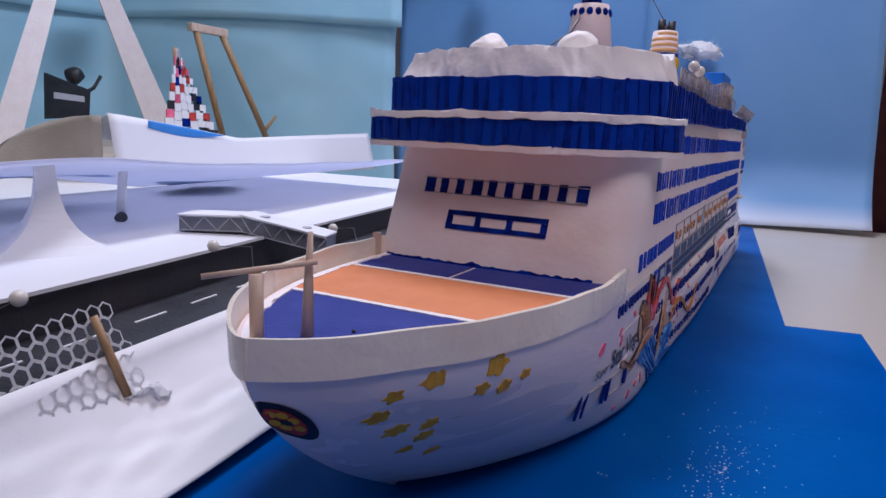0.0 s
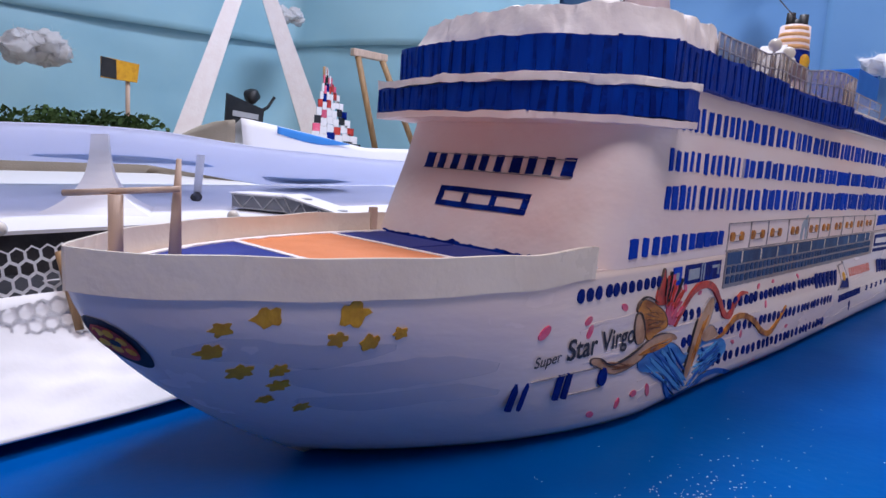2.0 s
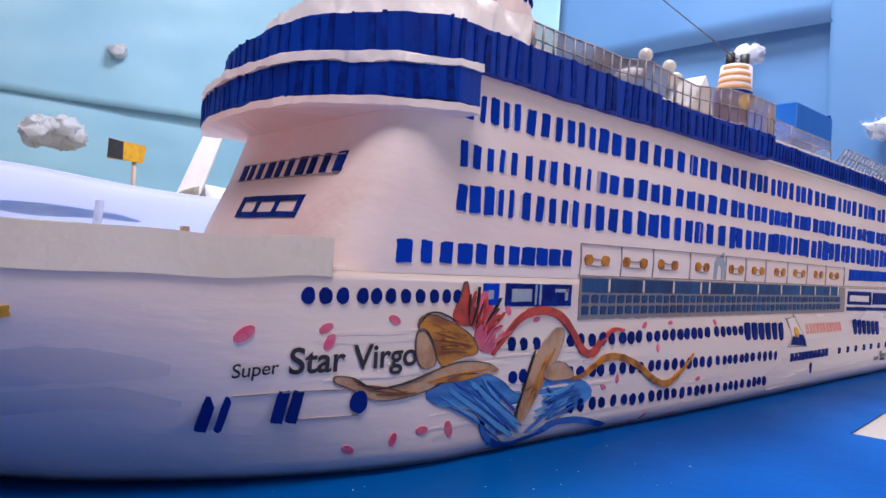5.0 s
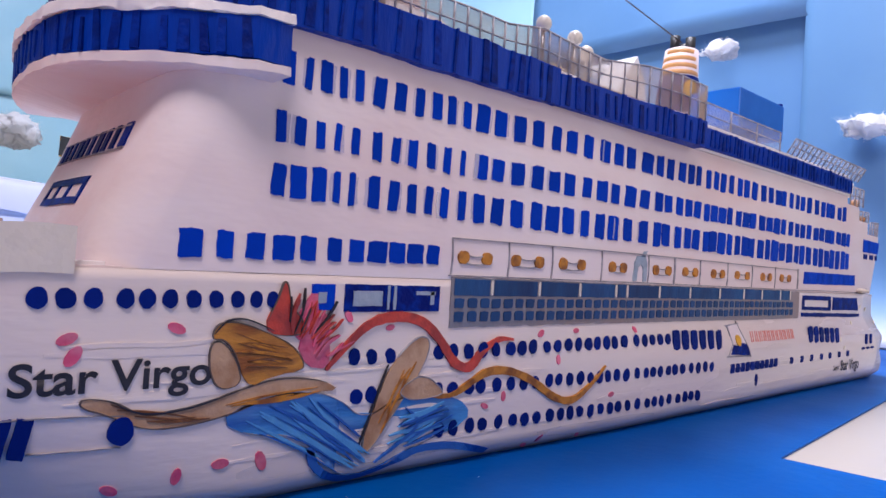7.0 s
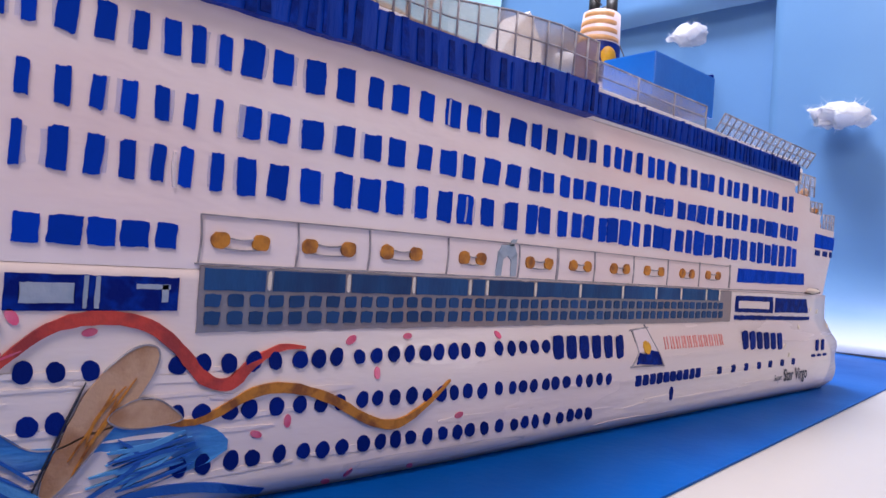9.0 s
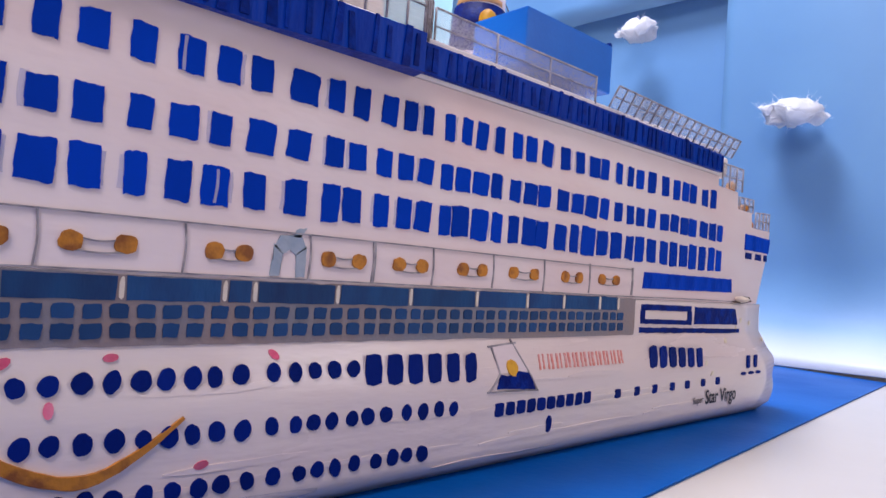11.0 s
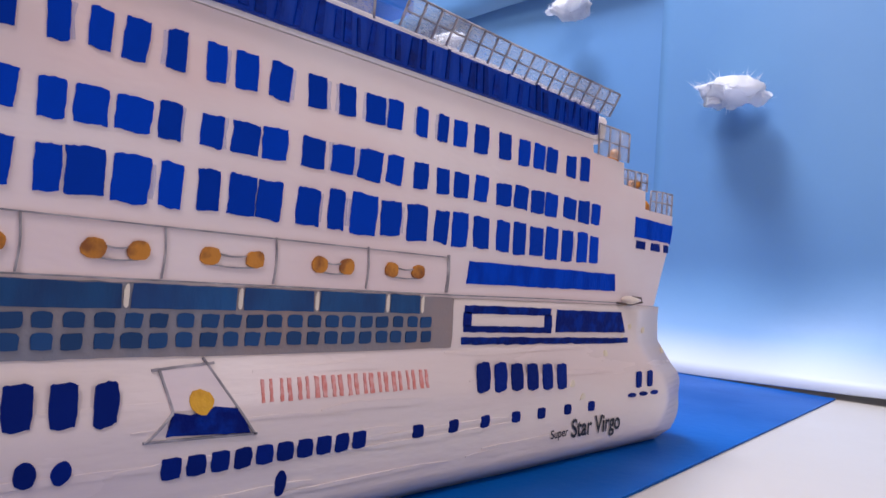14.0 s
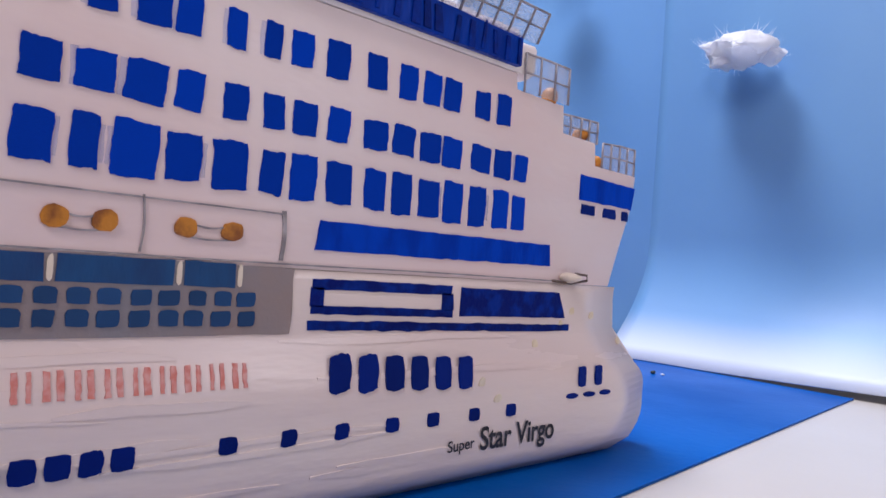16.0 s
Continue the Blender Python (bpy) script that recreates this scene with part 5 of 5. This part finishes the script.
# hexagonal plastic mesh fence with a stick
fence = thing("mesh_fence", "white hexagonal plastic mesh fence on the paper bank", "fence")
bm = bmesh.new()
R = 0.0038
for i in range(38):
    for j in range(7):
        cy = -0.50 + i * R * math.sqrt(3) + (R * math.sqrt(3) / 2 if j % 2 else 0)
        cz = 0.004 + j * 1.5 * R
        if cy > -0.281 + 0.003 * math.sin(j * 2.3):
            continue
        for k in range(6):
            a0, a1 = math.pi / 6 + k * math.pi / 3, math.pi / 6 + (k + 1) * math.pi / 3
            q = []
            for a, r in ((a0, R * 0.80), (a1, R * 0.80), (a1, R * 1.02), (a0, R * 1.02)):
                y, h = cy + r * math.cos(a), cz + r * math.sin(a)
                q.append(bm.verts.new((along(y, -0.058 + 0.55 * h), y, 0.030 + h + 0.0015 * math.sin(y * 60))))
            bm.faces.new(q)
bmesh.ops.solidify(bm, geom=bm.faces[:], thickness=0.0008)
tagged(part("mesh_panel", bm, "mesh", fence, "white hexagonal plastic net"), kind="stuff")
part("fence_stick", tube([(-0.1925, -0.2925, 0.0700), (-0.1850, -0.2905, 0.0530), (-0.1775, -0.2885, 0.0355)], 0.0019, 10), "wood", fence, "short bamboo stick")
part("fence_scrap", wobble(wobble(grid_mesh(lambda u, v: (-0.1795 + 0.004 * u + 0.006 * (v - 0.5), -0.289 + 0.020 * u, 0.0375 - 0.006 * u + 0.0022 * math.sin(9 * u + 4 * v)), 24, 8, thick=0.0008), 0.002, 260), 0.0012, 700), "cotton", fence, "torn white plastic scrap")

# pins with pearl heads that stand for street lamps
def pin(head, foot, bend):
    t = thing("pearl_pin", "pearl-headed pin standing as a lamp on the quay", "pin", group="pearl pins")
    part("pin_head", ball(head, 0.0036, 3), "pearl", t, "pearl bead")
    part("pin_shaft", tube([head, bend, foot], 0.0004, 6), "steel", t)


pin((-0.243, -0.178, 0.0795), (-0.229, -0.158, 0.0530), (-0.226, -0.163, 0.079))
pin((-0.238, -0.065, 0.0785), (-0.226, -0.045, 0.0530), (-0.226, -0.055, 0.079))
pin((-0.212, -0.312, 0.0790), (-0.222, -0.330, 0.0530), (-0.220, -0.327, 0.070))

# boarding bridge
bridge_way = thing("boarding_bridge", "grey truss boarding bridge with white roof", "boarding bridge")


def truss_box(p0, p1, half, z0, h):
    a, b = Vector(p0), Vector(p1)
    d = (b - a).normalized()
    s_ = Vector((d.y, -d.x, 0)) * half
    bm = bmesh.new()
    v = [bm.verts.new(q) for q in (a - s_, a + s_, b + s_, b - s_)]
    w = [bm.verts.new(q + Vector((0, 0, h))) for q in (a - s_, a + s_, b + s_, b - s_)]
    bm.faces.new(v[::-1]), bm.faces.new(w)
    for i in range(4):
        bm.faces.new((v[i], v[(i + 1) % 4], w[(i + 1) % 4], w[i]))
    part("bridge_body", bm, "truss", bridge_way, "grey printed truss side")
    roof_ = part("bridge_roof", prism([(q.x, q.y) for q in (a - s_ * 1.3, a + s_ * 1.3, b + s_ * 1.3, b - s_ * 1.3)], "z", 0, 0.001), "paper", bridge_way, "white card roof")
    for vert in roof_.data.vertices:
        k = (Vector((vert.co.x, vert.co.y, 0)) - Vector((a.x, a.y, 0))).dot(Vector((d.x, d.y, 0))) / max(Vector((b.x - a.x, b.y - a.y, 0)).length, 1e-6)
        vert.co.z += a.z + (b.z - a.z) * min(max(k, 0), 1) + h
    k = max(int((b - a).length / 0.008), 2)
    for side in (1, -1):
        o = s_ * 1.03 * side
        for i in range(k):
            q0, q1 = a.lerp(b, i / k) + o, a.lerp(b, (i + 1) / k) + o
            lo, hi = Vector((0, 0, 0.001)), Vector((0, 0, h - 0.001))
            part("truss_bar", tube([q0 + (lo if i % 2 else hi), q1 + (hi if i % 2 else lo)], 0.0005, 4), "lineprint", bridge_way)
        for z in (0.0008, h - 0.0008):
            part("truss_bar", tube([a + o + Vector((0, 0, z)), b + o + Vector((0, 0, z))], 0.0005, 4), "lineprint", bridge_way)


truss_box((-0.325, -0.128, 0.0765), (-0.283, -0.108, 0.0770), 0.010, 0, 0.0115)
truss_box((-0.283, -0.108, 0.0770), (-0.222, -0.088, 0.0650), 0.010, 0, 0.0125)
for p in ((-0.270, -0.104, 0.0882), (-0.240, -0.094, 0.0822)):
    part("roof_hatch", ball(p, 0.0045, 2, 0.12), "lineprint", bridge_way)

# terminal: card pylon, wavy roof, back wall, tent-shaped roof with a blue stripe
terminal = thing("terminal_building", "white card terminal with wavy roof and blue-striped tent", "building")


def pylon(cx, cy, top):
    bm, rings_ = bmesh.new(), []
    for k in range(13):
        h = k / 12
        r = 0.0065 + 0.038 * math.exp(-4.2 * h)
        z = 0.0752 + (top - 0.0752) * h
        rings_.append([bm.verts.new((cx + r * math.cos(a + 0.35), cy + r * math.sin(a + 0.35), z)) for a in (0, math.pi / 2, math.pi, 1.5 * math.pi)])
    for r0, r1 in zip(rings_, rings_[1:]):
        for i in range(4):
            bm.faces.new((r0[i], r0[(i + 1) % 4], r1[(i + 1) % 4], r1[i]))
    bm.faces.new(rings_[-1])
    return part("pylon", bm, "paper", terminal, "flared white card pylon")


pylon(-0.326, -0.229, 0.1285)


def roof(u, v):
    y = -0.46 + 0.76 * u
    front = 0.124 + 0.007 * math.exp(-((u - 0.30) / 0.14) ** 2) - 0.014 * max(u - 0.35, 0) + 0.002 * noise.noise(Vector((u * 6, 0, 1)))
    back = 0.098 - 0.021 * min(max((u - 0.48) / 0.2, 0), 1)
    return (along(y, 0.060 + 0.26 * v), y, front + (back - front) * v ** 0.8)


part("roof", grid_mesh(roof, 60, 16, thick=0.0012), "thin", terminal, "wavy white card roof sloping down behind")
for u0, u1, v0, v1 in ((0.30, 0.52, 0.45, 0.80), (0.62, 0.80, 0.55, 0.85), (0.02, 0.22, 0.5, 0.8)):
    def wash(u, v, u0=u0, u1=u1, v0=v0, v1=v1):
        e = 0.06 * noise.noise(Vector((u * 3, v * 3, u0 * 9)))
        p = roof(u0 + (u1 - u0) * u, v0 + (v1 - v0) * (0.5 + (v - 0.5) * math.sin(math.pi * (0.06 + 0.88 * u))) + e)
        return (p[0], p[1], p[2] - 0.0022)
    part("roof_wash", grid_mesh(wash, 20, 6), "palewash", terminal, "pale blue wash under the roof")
part("column", tube([(-0.398, -0.128, 0.0752), (-0.394, -0.126, 0.120)], 0.0035, 8), "paper", terminal)
part("column_foot", wobble(ball((-0.394, -0.130, 0.0785), 0.0045, 2), 0.001, 200), "quay", terminal)


def tent(u, v):
    y = -0.106 + 0.383 * u
    top = 0.158 - 0.019 * min(u / 0.36, 1) ** 1.1 + 0.008 * max(u - 0.36, 0) / 0.64
    top = 0.1525 + (top - 0.1525) * 1.5
    foot = 0.0750
    return (-0.668 - 0.018 * v + 0.009 * math.sin(5 * u), -0.46 + (y + 0.46) * 1.5, foot + (top - foot) * v)


part("tent_wall", grid_mesh(tent, 40, 8, thick=0.0015), "paper", terminal, "upright curved white card")
part("tent_roof", grid_mesh(lambda u, v: (tent(u, 1)[0] - 0.10 * v * (1 - 0.5 * u), tent(u, 1)[1] + 0.02 * v, tent(u, 1)[2] - 0.0005 - 0.03 * v), 30, 10, thick=0.0012), "paper", terminal, "white card tent roof")
part("roof_stripe", grid_mesh(lambda u, v: (tent(0.09 + 0.22 * u, 1)[0] + 0.0030, tent(0.09 + 0.22 * u, 1)[1], tent(0.09 + 0.22 * u, 1)[2] - 0.0008 - v * 1.5 * (0.0065 + 0.003 * math.sin(3.1 * u)) * (1 - u ** 3)), 20, 4, thick=0.0006), "stripe_blue", terminal, "sky blue roof stripe")
part("gable", wobble(grid_mesh(lambda u, v: (-0.692 - 0.20 * u, 0.066 - 0.06 * u * (1 - v), 0.0752 + 0.082 * v * (1 - 0.45 * u * u)), 10, 8, thick=0.0012), 0.001, 60), "sand", terminal, "beige card gable")

# ---------------------------------------------------------------- landscape behind the port
solid("landscape", wobble(box(-1.72, -0.86, -0.7, 0.66, -0.004, 0.10, 0.01), 0.004, 8), "sand", "beige cloth-covered ground behind the port", "ground", kind="structure")


def shrub(cx, cy, cz, r, n, seed):
    rr = random.Random(seed)
    t = thing("shrub", "small green moss shrub on the beige ground", "shrub", group="shrubs")
    part("stem", tube([(cx, cy, cz - r * 0.8), (cx, cy, cz + r * 0.2)], 0.002, 6, 0.5), "wood", t)
    verts, faces = [], []
    for _ in range(n):
        a, b, d = rr.uniform(0, 6.28), rr.uniform(-0.7, 1.4), r * rr.uniform(0.25, 1.0)
        c = Vector((cx + d * math.cos(a) * math.cos(b) * 1.4, cy + d * math.sin(a) * math.cos(b) * 1.4, cz + d * math.sin(b) * 0.7))
        e = Vector((rr.uniform(-1, 1), rr.uniform(-1, 1), rr.uniform(-0.3, 1))).normalized() * 0.011
        g = e.orthogonal().normalized() * 0.0035
        k = len(verts)
        verts += [c - e * 0.5, c + g, c + e * 0.5, c - g]
        faces.append((k, k + 1, k + 2, k + 3))
    tagged(part("leaves", mesh_of("leaves", verts, faces), "green", t), kind="stuff")


for i, (x, y) in enumerate(((-1.02, 0.00), (-1.05, -0.06), (-1.02, 0.055), (-1.10, -0.14), (-1.0, -0.22))):
    shrub(x, y, 0.135, 0.045, 420, i)

# tall white card A-frame
aframe = thing("a_frame", "tall white card A-frame tower", "tower")


def board(p0, p1, w0, w1, thick, material, parent, name, label=""):
    a, b = Vector(p0), Vector(p1)
    d = (b - a).normalized()
    s_ = Vector((0.45, 0.89, 0))
    nrm = d.cross(s_).normalized() * thick / 2
    bm = bmesh.new()
    q = [a - s_ * w0 / 2, a + s_ * w0 / 2, b + s_ * w1 / 2, b - s_ * w1 / 2]
    lo, hi = [bm.verts.new(v - nrm) for v in q], [bm.verts.new(v + nrm) for v in q]
    bm.faces.new(lo[::-1]), bm.faces.new(hi)
    for i in range(4):
        bm.faces.new((lo[i], lo[(i + 1) % 4], hi[(i + 1) % 4], hi[i]))
    return part(name, bm, material, parent, label)


board((-1.10, 0.172, 0.10), (-1.10, 0.305, 0.480), 0.046, 0.026, 0.012, "foam", aframe, "leg", "white card leg")
board((-1.08, 0.490, 0.10), (-1.10, 0.330, 0.480), 0.060, 0.026, 0.012, "foam", aframe, "leg", "white card leg")
part("joint", tube([(-1.10, 0.285, 0.476), (-1.10, 0.345, 0.474)], 0.009, 10), "paper", aframe)

# sign on a post, dark sign, patchwork sail, wooden frame
sign = thing("yellow_sign", "yellow and black card sign on a wooden post", "sign")
part("sign_post", tube([(-1.255, 0.137, 0.10), (-1.255, 0.137, 0.245)], 0.0045, 8), "palewood", sign)
part("sign_board", prism([(0.084, 0.236), (0.152, 0.234), (0.156, 0.270), (0.084, 0.276)], "x", -1.250, -1.246), "yellow", sign, "yellow card")
part("sign_picture", wobble(prism([(0.082, 0.238), (0.112, 0.236), (0.112, 0.272), (0.084, 0.276)], "x", -1.2458, -1.2445), 0.001, 60), "black", sign, "dark printed half")
dark = thing("dark_sign", "black leaning card with plain grey bars", "sign")
part("board", prism([(0.367, 0.148), (0.462, 0.155), (0.468, 0.212), (0.372, 0.240)], "x", -1.302, -1.296), "black", dark)
part("print_bar", prism([(0.385, 0.190), (0.452, 0.186), (0.452, 0.198), (0.386, 0.203)], "x", -1.2958, -1.2945), "lineprint", dark)
part("cap", wobble(ball((-1.305, 0.439, 0.240), 0.018, 3), 0.004, 60), "black", dark)
part("hook", tube([(-1.305, 0.458, 0.204), (-1.305, 0.482, 0.218), (-1.305, 0.500, 0.244)], 0.004, 8), "black", dark)
part("prop", tube([(-1.306, 0.42, 0.10), (-1.303, 0.42, 0.17)], 0.005, 8), "wood", dark)

sail = thing("patchwork_sail", "patchwork triangular sail of red, white and blue cloth squares", "sail")
part("sail_mast", tube([(-0.901, 0.366, 0.10), (-0.901, 0.356, 0.278)], 0.003, 8), "wood", sail)
rs = random.Random(3)
for j in range(11):
    z0 = 0.115 + j * 0.0148
    left, right = 0.322 + 0.0034 * j, 0.455 - 0.0092 * j
    for i in range(6):
        y0 = left + (right - left) * i / 6
        part("patch", box(-0.8985, -0.8960, y0, y0 + (right - left) / 6 - 0.0006, z0 - 0.004 * (i % 2), z0 + 0.0142 - 0.004 * (i % 2)), rs.choice(("paper", "pink", "paper", "navy", "red", "paper", "paper", "black")), sail)
frame_ = thing("wooden_frame", "bare bamboo frame with two legs and a crossbar", "frame")
part("frame_leg", tube([(-1.145, 0.706, 0.09), (-1.145, 0.622, 0.358)], 0.0075, 10), "wood", frame_)
part("frame_leg", tube([(-1.12, 0.835, 0.09), (-1.145, 0.694, 0.362)], 0.0075, 10), "wood", frame_)
part("leg_branch", tube([(-1.125, 0.812, 0.135), (-1.12, 0.850, 0.175)], 0.005, 8, 0.7), "wood", frame_)
part("crossbar", box(-1.153, -1.137, 0.606, 0.712, 0.350, 0.368, 0.003), "palewood", frame_)


# cotton clouds pinned to the sheets
def cloud(c, r, seed, flat=0.55, long=(1, 1), lumps=12):
    rr = random.Random(seed)
    bm = bmesh.new()
    for i in range(lumps):
        o = Vector((rr.uniform(-1, 1) * r * long[0], rr.uniform(-1, 1) * r * long[1], rr.uniform(-0.3, 0.4) * r))
        bmesh.ops.create_icosphere(bm, subdivisions=4, radius=r * rr.uniform(0.4, 0.62) * (1.15 - 0.55 * abs(o.x + o.y) / r / max(long[0] + long[1], 0.1)), matrix=Matrix.Translation(Vector(c) + o))
    for v in bm.verts:
        p = v.co - Vector(c)
        v.co = Vector(c) + Vector((p.x, p.y, p.z * flat)) + noise.noise_vector(v.co * 45) * r * 0.20 + noise.noise_vector(v.co * 110) * r * 0.09 + noise.noise_vector(v.co * 320) * r * 0.04
    for q in bm.faces:
        q.smooth = True
    verts = [v.co.copy() for v in bm.verts]
    for v in rr.sample(verts, 420):
        d = (v - Vector(c)).normalized() * r * rr.uniform(0.06, 0.22) + Vector((rr.uniform(-0.2, 0.2), rr.uniform(-0.2, 0.2), rr.uniform(-0.1, 0.3))) * r
        g = d.orthogonal().normalized() * 0.00025
        q = [bm.verts.new(v - g), bm.verts.new(v + g), bm.verts.new(v + d)]
        bm.faces.new(q)
    me = bpy.data.meshes.new("cloud")
    bm.to_mesh(me)
    bm.free()
    solid("cotton_cloud", me, "cotton", "white cotton wool cloud pinned to the blue sheet", "cloud", "cotton clouds")


cloud((-0.126, 0.925, 0.322), 0.036, 1, 0.6, (0.8, 0.3))
cloud((-0.365, 0.925, 0.480), 0.030, 2, 0.8, (0.7, 0.3))
cloud((-0.62, 0.935, 0.49), 0.026, 3, 0.6, (1.2, 0.3))
cloud((-1.40, 0.02, 0.285), 0.062, 4, 0.70, (0.4, 0.75), 16)
cloud((-1.45, 0.62, 0.47), 0.045, 5, 0.6, (0.5, 0.7))
cloud((-1.62, 0.18, 0.545), 0.028, 6, 0.8, (0.4, 0.5))

# a moss bush on the road and white flecks on the blue sheet
solid("moss_bush", wobble(wobble(ball((-0.214, -0.338, 0.0620), 0.0105, 5), 0.005, 160), 0.003, 700), "green", "small round green moss bush by the road", "bush")
verts, faces = [], []
for i in range(260):
    a, d = rnd.uniform(0, 6.283), abs(rnd.gauss(0, 1))
    x, y, r = 0.052 + 0.026 * d * math.cos(a), -0.145 + 0.075 * d * math.sin(a), rnd.choice((0.0002, 0.0003, 0.0004))
    if x < hull_x(y, 0.0) + 0.004:
        continue
    k = len(verts)
    verts += [(x + r * math.cos(t) * rnd.uniform(0.7, 1.5), y + r * math.sin(t) * rnd.uniform(0.7, 1.5), 0.00025) for t in (0, 1.26, 2.51, 3.77, 5.03)]
    faces.append((k, k + 1, k + 2, k + 3, k + 4))
solid("white_flecks", mesh_of("white_flecks", verts, faces), "paper", "tiny white specks scattered on the blue sheet", "specks", kind="stuff")


def crumb(x, y, r, material, label):
    t = solid("crumb", wobble(ball((x, y, r * 0.55), r, 2, 0.6), r * 0.3, 300), material, label, "crumb")
    return t


crumb(-0.1343, 0.8132, 0.0026, "black", "tiny black scrap lying on the blue sheet")
crumb(-0.1250, 0.8146, 0.0016, "foam", "tiny white foam crumb on the blue sheet")
